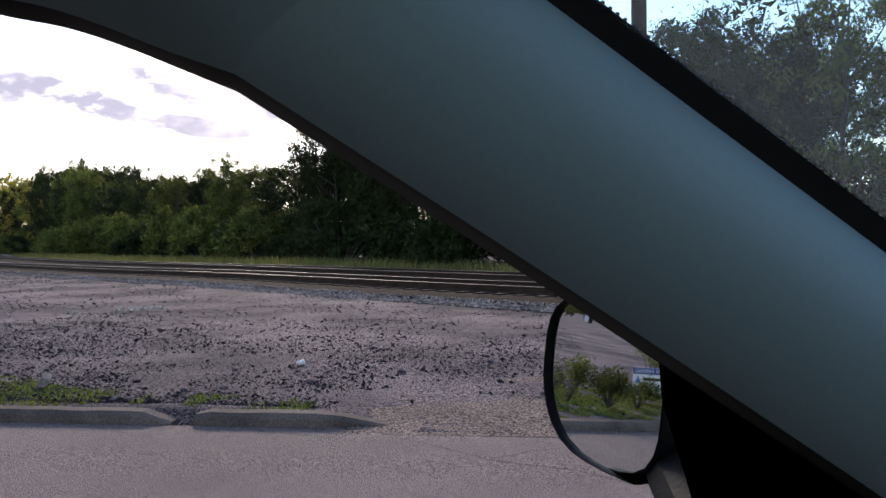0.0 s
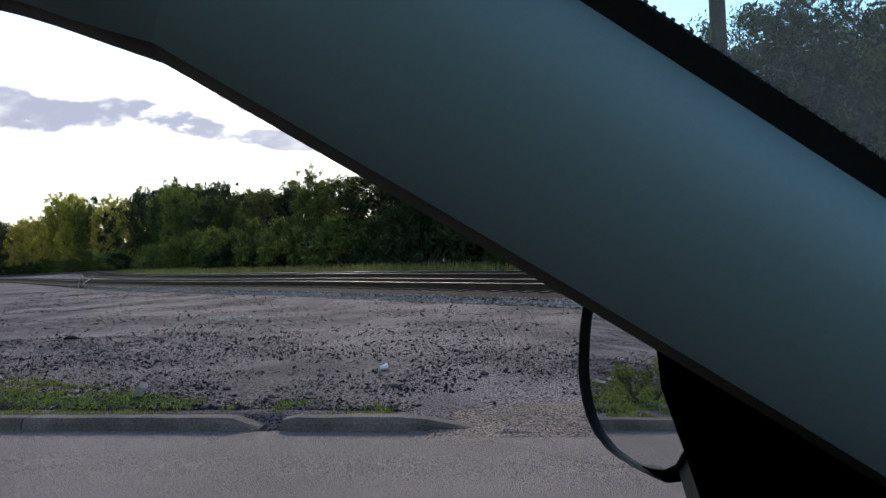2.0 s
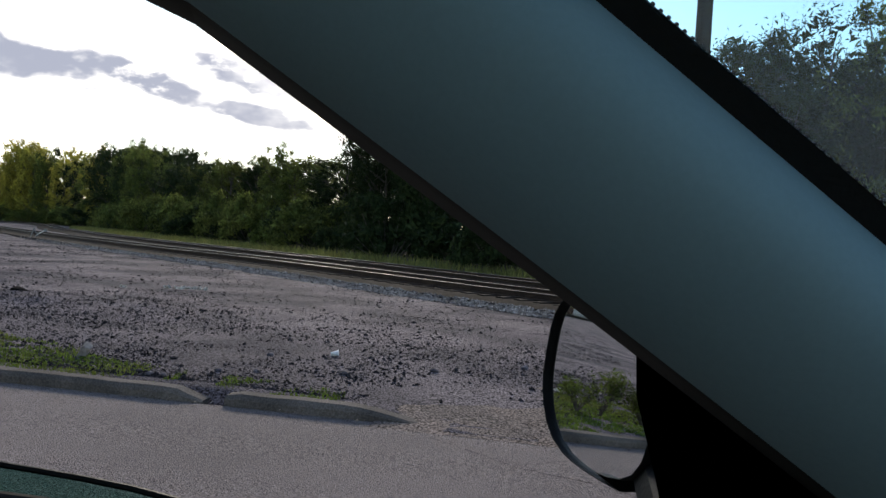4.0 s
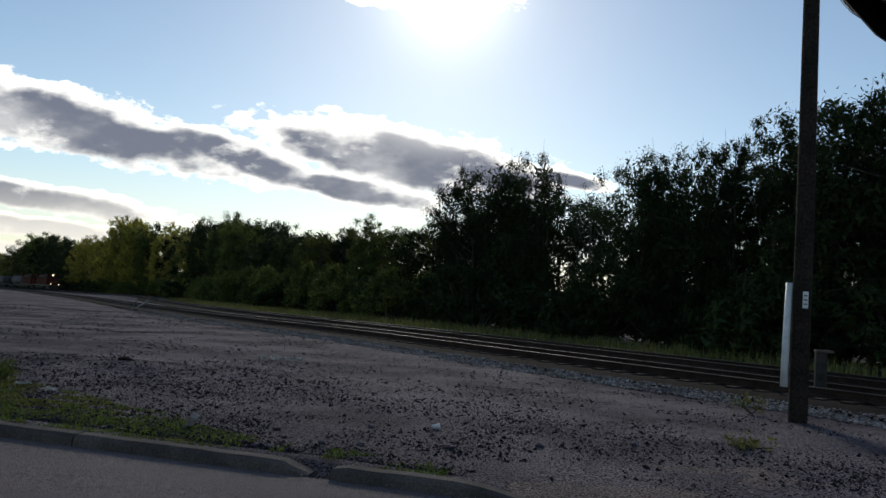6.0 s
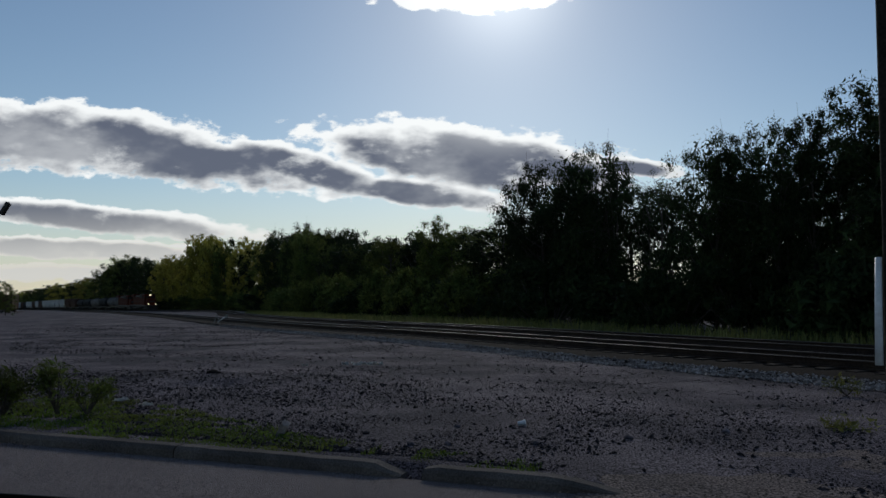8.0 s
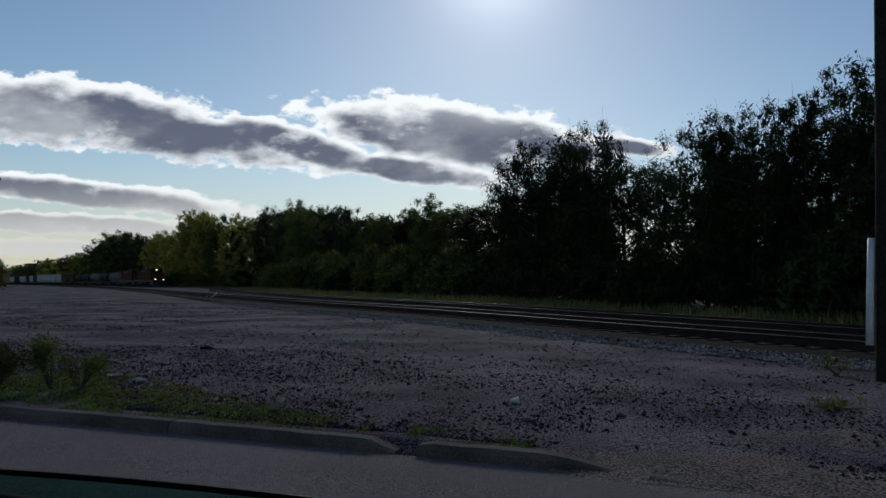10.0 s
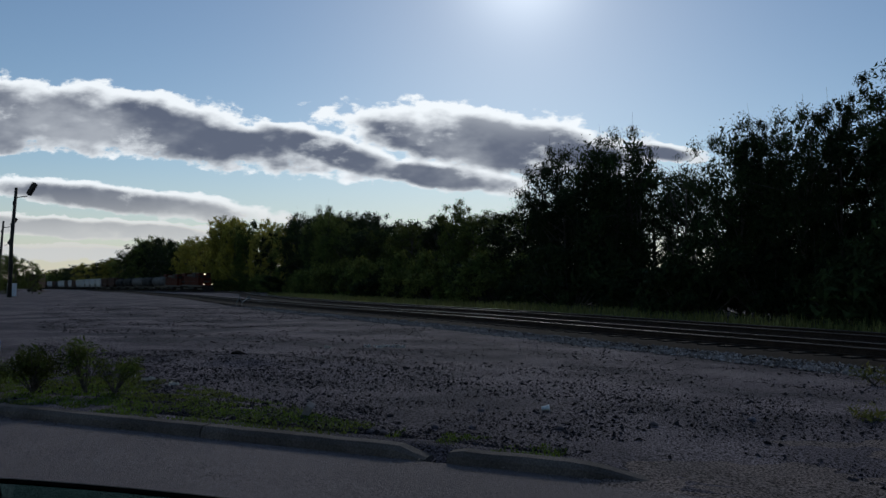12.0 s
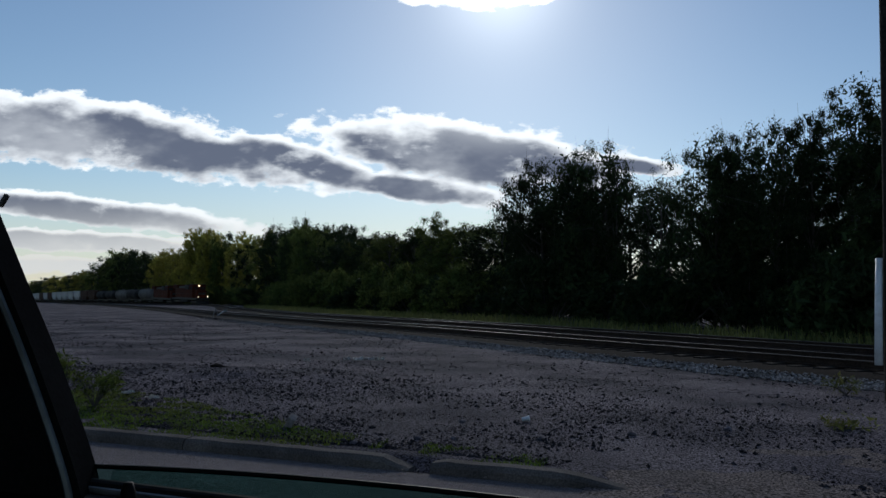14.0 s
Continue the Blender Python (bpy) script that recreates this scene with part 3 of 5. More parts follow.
def tree(kind, height, spread, clumps, per, leaf, bare=0.25, size=0.13, fill=0.95):
    """One tree: tapered trunk, limbs, and clumps of leaves at the limbs' ends."""
    root = thing("tree", pose(0, 0, 0), "", "")
    bm = bmesh.new()
    lean = rng.normal(size=2) * 0.25
    top = height * 0.84
    spine = [(lean[0] * k * k, lean[1] * k * k, top * k) for k in np.linspace(0, 1, 8)]
    add_tube(bm, spine, [height * 0.016 * (1 - 0.9 * k) + 0.012 for k in np.linspace(0, 1, 8)], 7)
    centres, radii = [], []
    for i in range(clumps):
        k = bare + (1 - bare) * (i + rng.random()) / clumps
        if kind == "round":
            w = math.sqrt(max(0.05, 1 - ((k - 0.55) / 0.5) ** 2))
        else:
            w = math.sqrt(max(0.06, 1 - ((k - 0.6) / 0.45) ** 2)) * 0.9
        ang = i * 2.4 + rng.random()
        reach = spread * w * rng.uniform(0.45, 1.0)
        z0 = top * max(0.1, k - 0.18)
        base = Vector((lean[0] * k * k, lean[1] * k * k, z0))
        end = Vector((base.x + math.cos(ang) * reach, base.y + math.sin(ang) * reach, height * (0.88 * k + 0.02)))
        mid = base.lerp(end, 0.5) + Vector((0, 0, -0.05 * height * rng.random()))
        add_tube(bm, [base, mid, end], [height * 0.006, height * 0.004, 0.01], 4, False)
        radii.append(spread * rng.uniform(0.34, 0.52) * (1.0 if kind == "round" else 0.9))
        centres.append((end.x, end.y, min(end.z, height - 0.72 * radii[-1])))
        for _ in range(3):
            tip = end + Vector(rng.normal(size=3).tolist()) * spread * 0.28
            add_tube(bm, [mid.lerp(end, 0.6), tip], [height * 0.003, 0.006], 3, False)
            radii.append(spread * rng.uniform(0.16, 0.28))
            centres.append((tip.x, tip.y, min(tip.z, height - 0.72 * radii[-1])))
    part("trunk", bm, M["bark"], root)
    v, f = leaf_cloud(centres, radii, per, size, 0.75, fill)
    raw("crown", v, f, M[leaf], root)
    return root


def shrub(width, height, clumps, per, leaf, size=0.12):
    root = thing("shrub", pose(0, 0, 0), "", "")
    bm = bmesh.new()
    centres, radii = [], []
    for i in range(clumps):
        ang, rr = rng.random() * 6.28, math.sqrt(rng.random()) * width / 2
        x, y = math.cos(ang) * rr, math.sin(ang) * rr
        z = height * (0.12 + 0.8 * rng.random() * (1 - 0.5 * (2 * rr / width) ** 2))
        add_tube(bm, [(x * 0.2, y * 0.2, 0), (x * 0.7, y * 0.7, z * 0.6), (x, y, z)], [0.03, 0.02, 0.008], 4, False)
        centres.append((x, y, z))
        radii.append(height * rng.uniform(0.13, 0.26))
    part("stem", bm, M["bark"], root)
    v, f = leaf_cloud(centres, radii, per, size, 0.8)
    raw("foliage", v, f, M[leaf], root)
    return root


ROUND = [tree("round", 10, 3.0, 20, 96, "leaf", 0.12, 0.084), tree("round", 10, 3.4, 22, 104, "leaf_shaded", 0.1, 0.084), tree("round", 10, 2.7, 18, 96, "leaf", 0.15, 0.084)]
TALL = [tree("tall", 10, 2.0, 20, 92, "leaf_shaded", 0.25, 0.072), tree("tall", 10, 1.7, 17, 84, "leaf_shaded", 0.35, 0.072)]
AIRY = [tree("tall", 10, 1.8, 16, 46, "leaf_shaded", 0.3, 0.07, 0.12), tree("tall", 10, 1.6, 14, 40, "leaf_shaded", 0.36, 0.07, 0.12)]
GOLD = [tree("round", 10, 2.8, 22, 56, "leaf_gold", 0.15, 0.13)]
FAR = [tree("round", 10, 3.0, 18, 34, "leaf", 0.1, 0.14), tree("round", 10, 3.2, 18, 34, "leaf_shaded", 0.1, 0.14)]
SHRUBS = [shrub(4.5, 3.6, 26, 80, "leaf_shaded", 0.10), shrub(5.0, 4.2, 28, 80, "leaf", 0.10), shrub(3.8, 3.0, 22, 80, "leaf", 0.10)]
PROTOS = {id(o): False for o in ROUND + TALL + AIRY + GOLD + FAR + SHRUBS}
TREE_LABELS = {"leaf": "green broadleaf tree at the edge of the woods", "leaf_shaded": "dark green broadleaf tree, backlit shade put into its leaf colour", "leaf_gold": "yellow-green tree turning towards autumn"}


def leaf_of(proto):
    return next(c.data.materials[0].name for c in proto.children if c.name.startswith("crown"))


def plant(proto, x, y, h, wide, base_h, label, category, group):
    m = Matrix.LocRotScale((x, y, lot_height(x, y) - 0.05), Euler((0, 0, random.random() * 6.28)), (wide, wide, h / base_h))
    if PROTOS[id(proto)]:
        ob = copy_thing(proto, m)
    else:
        ob, PROTOS[id(proto)] = proto, True
    ob.matrix_basis = m
    return tagged(ob, label, category, group)


# crown height along the edge of the woods, by x
EDGE = [(-307.5, 16.1), (-257.2, 20.9), (-228.0, 22.5), (-195.7, 18.5), (-176.1, 16.8), (-162.2, 18.6), (-144.6, 21.8), (-127.4, 19.6), (-116.2, 17.8), (-109.9, 16.5), (-90.8, 16.7), (-72.5, 15.3), (-54.4, 11.7), (-45.6, 9.7), (-36.5, 8.9), (-31.6, 8.3), (-27.4, 8.4), (-23.6, 8.5), (-21.9, 8.0), (-19.1, 7.9), (-16.3, 8.4), (-14.9, 8.7), (-13.8, 9.8), (-8.8, 10.0), (-7.4, 9.2), (-7.0, 7.6), (-4.0, 7.8), (-2.9, 9.0), (-0.2, 8.9), (0.9, 8.7), (1.7, 9.6), (4.1, 9.6), (5.4, 11.1), (9.0, 10.8), (11.8, 9.0), (20.3, 9.2)]


def edge_height(x):
    for (a, ha), (b, hb) in zip(EDGE, EDGE[1:]):
        if x <= b:
            return ha + (hb - ha) * max(0.0, (x - a) / (b - a))
    return 9.0


def edge_point(x, back):
    """A point on the woods' edge at this x, so many metres behind it."""
    s = 0.0
    best = min((abs(b_path(s).x + 9 * 0.7 - x), s) for s in np.arange(0, 1000, 1.5))[1]
    p = b_path(best)
    return p.x + (9 + back) * 0.7, p.y + (9 + back) * 0.714


def woods():
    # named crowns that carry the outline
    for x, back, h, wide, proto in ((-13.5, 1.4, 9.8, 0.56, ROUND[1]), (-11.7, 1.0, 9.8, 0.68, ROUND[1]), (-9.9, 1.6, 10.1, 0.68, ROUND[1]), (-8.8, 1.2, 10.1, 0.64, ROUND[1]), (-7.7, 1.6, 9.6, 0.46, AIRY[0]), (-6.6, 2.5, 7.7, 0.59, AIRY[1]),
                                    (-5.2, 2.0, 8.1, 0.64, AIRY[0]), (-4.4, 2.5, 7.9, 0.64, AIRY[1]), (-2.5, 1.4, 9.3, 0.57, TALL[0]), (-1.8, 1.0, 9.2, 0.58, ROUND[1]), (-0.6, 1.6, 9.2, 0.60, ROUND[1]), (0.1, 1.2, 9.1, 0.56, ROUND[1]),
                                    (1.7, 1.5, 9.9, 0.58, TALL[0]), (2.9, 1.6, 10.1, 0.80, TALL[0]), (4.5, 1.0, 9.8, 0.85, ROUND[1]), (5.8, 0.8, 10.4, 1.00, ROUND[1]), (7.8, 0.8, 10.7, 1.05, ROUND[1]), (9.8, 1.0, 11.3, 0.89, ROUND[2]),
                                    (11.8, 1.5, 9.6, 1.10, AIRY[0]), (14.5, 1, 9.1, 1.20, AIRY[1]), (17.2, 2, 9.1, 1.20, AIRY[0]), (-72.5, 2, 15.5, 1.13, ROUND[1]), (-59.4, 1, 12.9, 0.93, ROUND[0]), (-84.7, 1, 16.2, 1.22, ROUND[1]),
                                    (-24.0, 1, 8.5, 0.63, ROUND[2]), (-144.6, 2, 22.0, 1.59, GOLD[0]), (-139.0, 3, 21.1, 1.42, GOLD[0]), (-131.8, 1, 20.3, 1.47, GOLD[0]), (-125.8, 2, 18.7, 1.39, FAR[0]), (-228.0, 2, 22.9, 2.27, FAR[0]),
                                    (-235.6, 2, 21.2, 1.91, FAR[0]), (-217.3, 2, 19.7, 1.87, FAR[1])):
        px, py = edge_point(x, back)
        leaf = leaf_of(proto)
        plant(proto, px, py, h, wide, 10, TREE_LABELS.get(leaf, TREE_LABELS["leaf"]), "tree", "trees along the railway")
    # the rest of the edge
    x = 22.0
    while x > -560:
        near = x > -80
        step = random.uniform(2.4, 3.2) if near else random.uniform(5.0, 7.5) * (1 + max(0, -x - 80) / 150)
        x -= step
        gap = -7.4 < x < -3.2
        for back in () if gap else (2.8,) if x > 9 else (2.8, 7.0) if near else (2.0, 9.0):
            pick = random.random()
            # near trees and shrubs take the leaf copy darkened for standing against the sun
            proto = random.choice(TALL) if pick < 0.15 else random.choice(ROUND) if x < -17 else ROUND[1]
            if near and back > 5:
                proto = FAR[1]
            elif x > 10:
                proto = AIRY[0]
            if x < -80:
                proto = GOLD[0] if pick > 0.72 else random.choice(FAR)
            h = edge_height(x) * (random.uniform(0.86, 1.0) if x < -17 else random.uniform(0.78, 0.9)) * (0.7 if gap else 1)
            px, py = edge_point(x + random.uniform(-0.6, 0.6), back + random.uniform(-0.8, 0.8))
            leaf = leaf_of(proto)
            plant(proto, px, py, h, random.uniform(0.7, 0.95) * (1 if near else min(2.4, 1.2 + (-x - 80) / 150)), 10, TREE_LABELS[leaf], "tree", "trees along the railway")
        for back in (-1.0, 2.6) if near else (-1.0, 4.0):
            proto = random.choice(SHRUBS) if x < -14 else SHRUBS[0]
            px, py = edge_point(x + random.uniform(-0.8, 0.8), back + random.uniform(-0.7, 0.7))
            plant(proto, px, py, random.uniform(3.2, 4.6) * (0.68 if gap else 1), random.uniform(0.85, 1.15) * (1 if near else 1.7), 3.6, "dense green undergrowth at the foot of the woods", "shrub", "undergrowth")
    # shrubs and low trees beyond the yard
    for x, y, h in ((-119.5, 99, 7.4), (-115.5, 97, 6.2), (-125, 104, 7.4), (-118.5, 103, 6.0), (-124, 100, 7.6)):
        plant(random.choice(ROUND[::2]), x, y, h, 0.62, 10, TREE_LABELS["leaf"], "tree", "trees by the yard")


woods()
# far wooded horizon: a low ragged band
hv, hf = [], []
cs, rs = [], []
for k in range(300):
    bear = radians(random.uniform(38, 66))
    d = random.uniform(620, 760)
    cs.append((-math.sin(bear) * d, math.cos(bear) * d, random.uniform(1, 7) + grade(-math.sin(bear) * d, math.cos(bear) * d)))
    rs.append(random.uniform(5, 9))
hv, hf = leaf_cloud(cs, rs, 60, 1.6, 0.6)
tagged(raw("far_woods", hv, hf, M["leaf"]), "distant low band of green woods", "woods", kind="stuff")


# ---- grass, weeds and stones ----
def blades(spots, height, width, lean, curl=0.3):
    """Tapered grass blades, each of two quads and a tip."""
    n = len(spots)
    p = np.array(spots)
    a = rng.random(n) * 6.283
    h = height * rng.uniform(0.5, 1.3, n)
    w = width * rng.uniform(0.6, 1.3, n)
    d = np.stack([np.cos(a), np.sin(a), np.zeros(n)], 1)
    e = np.stack([-np.sin(a), np.cos(a), np.zeros(n)], 1)
    ln = lean * rng.random(n)
    up = np.array([0, 0, 1.0])
    m = p + up * (h * 0.55)[:, None] + d * (h * ln * 0.4)[:, None]
    t = p + up * (h * (1 - curl * ln))[:, None] + d * (h * ln)[:, None]
    v = np.stack([p - e * w[:, None], p + e * w[:, None], m + e * (w * 0.7)[:, None], m - e * (w * 0.7)[:, None], t], 1).reshape(-1, 3)
    i = np.arange(n) * 5
    f = [(k, k + 1, k + 2, k + 3) for k in i.tolist()] + [(k + 3, k + 2, k + 4) for k in i.tolist()]
    return v.tolist(), f


def verge_spots(n):
    out = []
    while len(out) < n:
        x = random.uniform(-22, -1.2)
        y = random.uniform(6.25, 9.0)
        # the turf narrows towards the drive and breaks into patches
        reach = 6.6 + 2.0 * min(max((-x - 3.4) / 4.6, 0), 1) + 0.35 * noise.noise(Vector((x * 0.8, 0, 3)))
        if -3.6 < x < -2.2:
            reach = 6.75
        patch = 0.7 * noise.noise(Vector((x * 0.9, y * 1.4, 8.0))) + 0.6 * noise.noise(Vector((x * 3.1, y * 4.2, 6.0))) + 0.22
        bare = x > -3.9 and not (-3.6 < x < -2.0 and noise.noise(Vector((x * 2, y * 2, 4))) > -0.1)
        if y < reach + 0.15 * random.random() and patch > 0.02 + 0.1 * random.random() and not bare:
            out.append((x, y, lot_height(x, y) - 0.005))
    return out


v, f = blades(verge_spots(60000), 0.036, 0.006, 1.2)
tagged(raw("verge_grass", v, f, M["grass"]), "short green turf behind the kerb", "grass", kind="stuff")
far_verge = [(x, y, lot_height(x, y)) for x, y in ((random.uniform(-26, -8.6), random.uniform(6.3, 9.5)) for _ in range(26000)) if -x > 1.33 * y + 0.5]
v, f = blades(far_verge, 0.26, 0.008, 0.8)
tagged(raw("long_grass", v, f, M["grass"]), "long rough grass on the verge", "grass", kind="stuff")


def track_grass():
    out = []
    for _ in range(16000):
        s = random.uniform(0, 130)
        p = b_path(s)
        off = random.uniform(2.0, 7.0)
        x, y = p.x + off * 0.7, p.y + off * 0.714
        if noise.noise(Vector((x * 0.25, y * 0.25, 1))) > -0.35:
            out.append((x, y, lot_height(x, y)))
    return out


v, f = blades(track_grass(), 0.5, 0.02, 0.6)
tagged(raw("trackside_grass", v, f, M["drygrass"]), "tall yellow-green grass beyond the tracks", "grass", kind="stuff")
wild = []
for _ in range(9000):
    x, y = random.uniform(-75, -22), random.uniform(7, 40)
    if y > 12 and noise.noise(Vector((x * 0.2, y * 0.2, 5))) > -0.1 and -x > 20 + y * 0.9:
        wild.append((x, y, lot_height(x, y)))
v, f = blades(wild, 0.7, 0.03, 0.6)
tagged(raw("field_grass", v, f, M["drygrass"]), "tall straw-coloured grass at the lot's edge", "grass", kind="stuff")


def stone_mesh(spots):
    """Irregular little stones, each an eight-sided lump."""
    n = len(spots)
    p = np.array([s[:3] for s in spots])
    r = np.array([s[3] for s in spots])
    base = np.array([(1, 0, 0), (0, 1, 0), (-1, 0, 0), (0, -1, 0), (0, 0, 1), (0, 0, -1)], float)
    v = base[None] * rng.uniform(0.5, 1.25, (n, 6, 3)) + rng.uniform(-0.25, 0.25, (n, 6, 3))
    a = rng.random(n) * 6.283
    c, s = np.cos(a)[:, None], np.sin(a)[:, None]
    v = np.stack([v[:, :, 0] * c - v[:, :, 1] * s, v[:, :, 0] * s + v[:, :, 1] * c, v[:, :, 2] * 0.7], 2) * r[:, None, None] + p[:, None]
    tri = np.array([(0, 1, 4), (1, 2, 4), (2, 3, 4), (3, 0, 4), (1, 0, 5), (0, 3, 5)])
    f = (np.arange(n)[:, None, None] * 6 + tri[None]).reshape(-1, 3)
    return v.reshape(-1, 3).tolist(), f.tolist()


def lot_stones():
    out = []
    while len(out) < 92000:
        y = 6.5 + 36 * random.random() ** 2.2
        x = random.uniform(-1.05, 0.55) * (y * 1.05) - 1.0
        k = noise.noise(Vector((x * 0.33, y * 0.5, 9.0))) + 0.6 * noise.noise(Vector((x * 1.2, y * 1.6, 2.0)))
        heap = math.exp(-(((x + 6.6) / 3.6) ** 2 + ((y - 10.2) / 1.7) ** 2))
        near_kerb = x < -1.5 and y < 6.3
        if x > -1.2 and y < 7.6 and random.random() < 0.55:
            continue
        if not near_kerb and 1.15 * k + 1.5 * heap > random.uniform(-0.35, 1.0):
            r = random.uniform(0.0035, 0.0105) * (1 + 2.6 * random.random() ** 9) * (1 + 0.03 * max(0.0, y - 9))
            out.append((x, y, lot_height(x, y) + r * 0.25, r))
    return out


v, f = stone_mesh(lot_stones())
tagged(raw("loose_gravel", v, f, M["stone"]), "loose dark grey stones strewn over the lot", "gravel", kind="stuff")
spots = []
for _ in range(9000):
    s = random.uniform(2, 60) * random.random() ** 0.6
    off = -random.uniform(2.0, 3.2)
    c = a_path(s)
    q = a_path(s + 1.0) - c
    z = 0.18 - 0.1 * (abs(off) - 2.0)
    r = random.uniform(0.025, 0.05)
    spots.append((c.x + q.y * off, c.y - q.x * off, max(z + grade(c.x, c.y), lot_height(c.x, c.y)) + 0.01, r))
v, f = stone_mesh(spots)
tagged(raw("ballast_stones", v, f, M["ballast"]), "pale crushed ballast along the siding", "gravel", kind="stuff")


def big_stone(x, y, r, mat, name, label, category, squash=0.7):
    bm = bmesh.new()
    bmesh.ops.create_icosphere(bm, subdivisions=2, radius=r)
    for vt in bm.verts:
        k = 1 + 0.45 * noise.noise(vt.co / r * 1.3 + Vector((x, y, 0)))
        vt.co = Vector((vt.co.x * k * 1.2, vt.co.y * k, vt.co.z * k * squash))
    ob = part(name, bm, mat)
    ob.matrix_basis = pose(x, y, lot_height(x, y) + r * squash * 0.45, 0, 0, random.uniform(0, 360))
    return tagged(ob, label, category)


for x, y, r in ((-3.95, 6.66, 0.03), (-3.8, 6.58, 0.034), (-3.68, 6.6, 0.026), (-4.05, 6.55, 0.02), (-3.35, 7.0, 0.035), (-3.05, 7.2, 0.03), (-4.0, 7.4, 0.03), (-2.3, 7.6, 0.035), (-1.5, 8.2, 0.04), (-0.6, 8.9, 0.04), (-3.3, 8.2, 0.035)):
    tagged(big_stone(x, y, r, M["stone"], "stone", "dark broken stone lying behind the kerb", "stone"), group="stones behind the kerb")
big_stone(-8.85, 11.5, 0.1, M["bed"], "rubble", "dark lump of rubble on the gravel mound", "rubble", 0.5)


def chunk():
    """Broken block of pale concrete standing on end in the turf."""
    bm = box(0, 0, 0.05, 0.08, 0.12, 0.16, 0.014, Matrix.Rotation(radians(28), 4, "Y") @ Matrix.Rotation(radians(20), 4, "X"))
    ob = part("concrete_chunk", bm, M["ballast"])
    ob.matrix_basis = pose(-4.8, 7.13, lot_height(-4.8, 7.13), 0, 0, 25)
    tagged(ob, "broken chunk of pale concrete in the turf", "rubble")


chunk()


def crumpled(name, x, y, w, d, h, label, seed):
    """Crumpled sheet lying on the gravel, with real thickness."""
    n = 9
    bm = bmesh.new()
    grid = [[bm.verts.new((w * (i / n - 0.5), d * (j / n - 0.5) + 0.04 * math.sin(i), h * abs(noise.noise(Vector((i * 0.55, j * 0.6, seed)))) * 2.0 + 0.004)) for i in range(n + 1)] for j in range(n + 1)]
    for j in range(n):
        for i in range(n):
            if noise.noise(Vector((i * 0.4, j * 0.4, seed + 3))) < 0.35:
                bm.faces.new((grid[j][i], grid[j][i + 1], grid[j + 1][i + 1], grid[j + 1][i]))
    bmesh.ops.solidify(bm, geom=bm.faces[:], thickness=0.004)
    ob = part(name, bm, M["paper"])
    ob.matrix_basis = pose(x, y, lot_height(x, y) + 0.02, 0, 0, seed * 40)
    return tagged(ob, label, "litter")


cup = thing("plastic_cup", pose(-2.68, 8.52, lot_height(-2.68, 8.52) + 0.03, 8, 80, 20) @ Matrix.Scale(0.68, 4), "crushed white plastic cup lying on the gravel", "litter")
part("cup_wall", tube([(0, 0, -0.06), (0, 0.004, 0.0), (0, 0, 0.05), (0, 0, 0.06)], [0.032, 0.036, 0.047, 0.05], 14), M["white"], cup, smooth=True)
part("cup_rim", tube([(0, 0, 0.058), (0, 0, 0.066)], [0.053, 0.053], 14), M["white"], cup)
crumpled("paper_sheet", -8.06, 8.47, 0.2, 0.1, 0.035, "crumpled white paper sheet on bare soil", 2.0)
crumpled("paper_scrap", -7.46, 8.25, 0.16, 0.1, 0.035, "torn pale paper scrap in the grass", 4.0)
for x, y, w in ((-7.85, 14.98, 0.22), (-7.65, 15.1, 0.2), (-7.45, 15.18, 0.16), (-8.73, 14.35, 0.1), (-8.1, 14.9, 0.12), (-15.8, 29.1, 0.3), (-8.6, 8.75, 0.1)):
    tagged(crumpled("litter_scrap", x, y, w * 1.2, w * 0.8, 0.06, "white scrap of litter on the gravel", x), group="litter on the lot")
ob = part("stick", tube([(-9.44, 9.38, 0.15), (-9.28, 9.5, 0.18), (-9.11, 9.59, 0.15)], [0.02, 0.025, 0.015], 6), M["bark"])
tagged(ob, "dead dark stick lying on the soil", "stick")


leaf_spots = [(random.gauss(-7.5, 0.35), random.uniform(5.86, 6.03)) for _ in range(60)] + [(random.uniform(-12, 0.5), random.uniform(5.9, 6.04)) for _ in range(70)]
lp = np.array([(x, y, 0.082 + random.random() * 0.02) for x, y in leaf_spots])
lv = leaf_blades(lp, rng.normal(size=lp.shape) * 0.35 + np.array([0, 0, 1.0]), 0.028)
tagged(raw("gutter_leaves", lv.tolist(), np.arange(len(lv)).reshape(-1, 3).tolist(), M["soil"]), "dry brown leaves and grit in the gutter", "dead leaves", kind="stuff")


def weed(x, y, h, w, stems, leaf="leaf", per=16):
    """Open, airy weed with thin branching stems."""
    root = thing("weed", pose(x, y, lot_height(x, y)), "tall leafy weed with thin stems by the kerb", "weed", "weeds on the verge")
    bm = bmesh.new()
    cs, rs = [], []
    for _ in range(stems):
        a, rr = rng.random() * 6.28, w * rng.uniform(0.15, 0.5)
        tip = Vector((math.cos(a) * rr, math.sin(a) * rr, h * rng.uniform(0.55, 1.0)))
        mid = tip * 0.5 + Vector((0, 0, h * 0.08))
        add_tube(bm, [(0, 0, 0), mid, tip], [0.008, 0.006, 0.003], 4, False)
        for k in np.linspace(0.3, 1, 7):
            q = mid.lerp(tip, k) + Vector((rng.normal(size=3) * 0.05).tolist())
            cs.append(tuple(q))
            rs.append(0.085)
    tagged(part("stem", bm, M["bark"], root), kind="stuff")
    v, f = leaf_cloud(cs, rs, per, 0.02, 1.0, 0.02)
    raw("leaves", v, f, M[leaf], root)
    return root


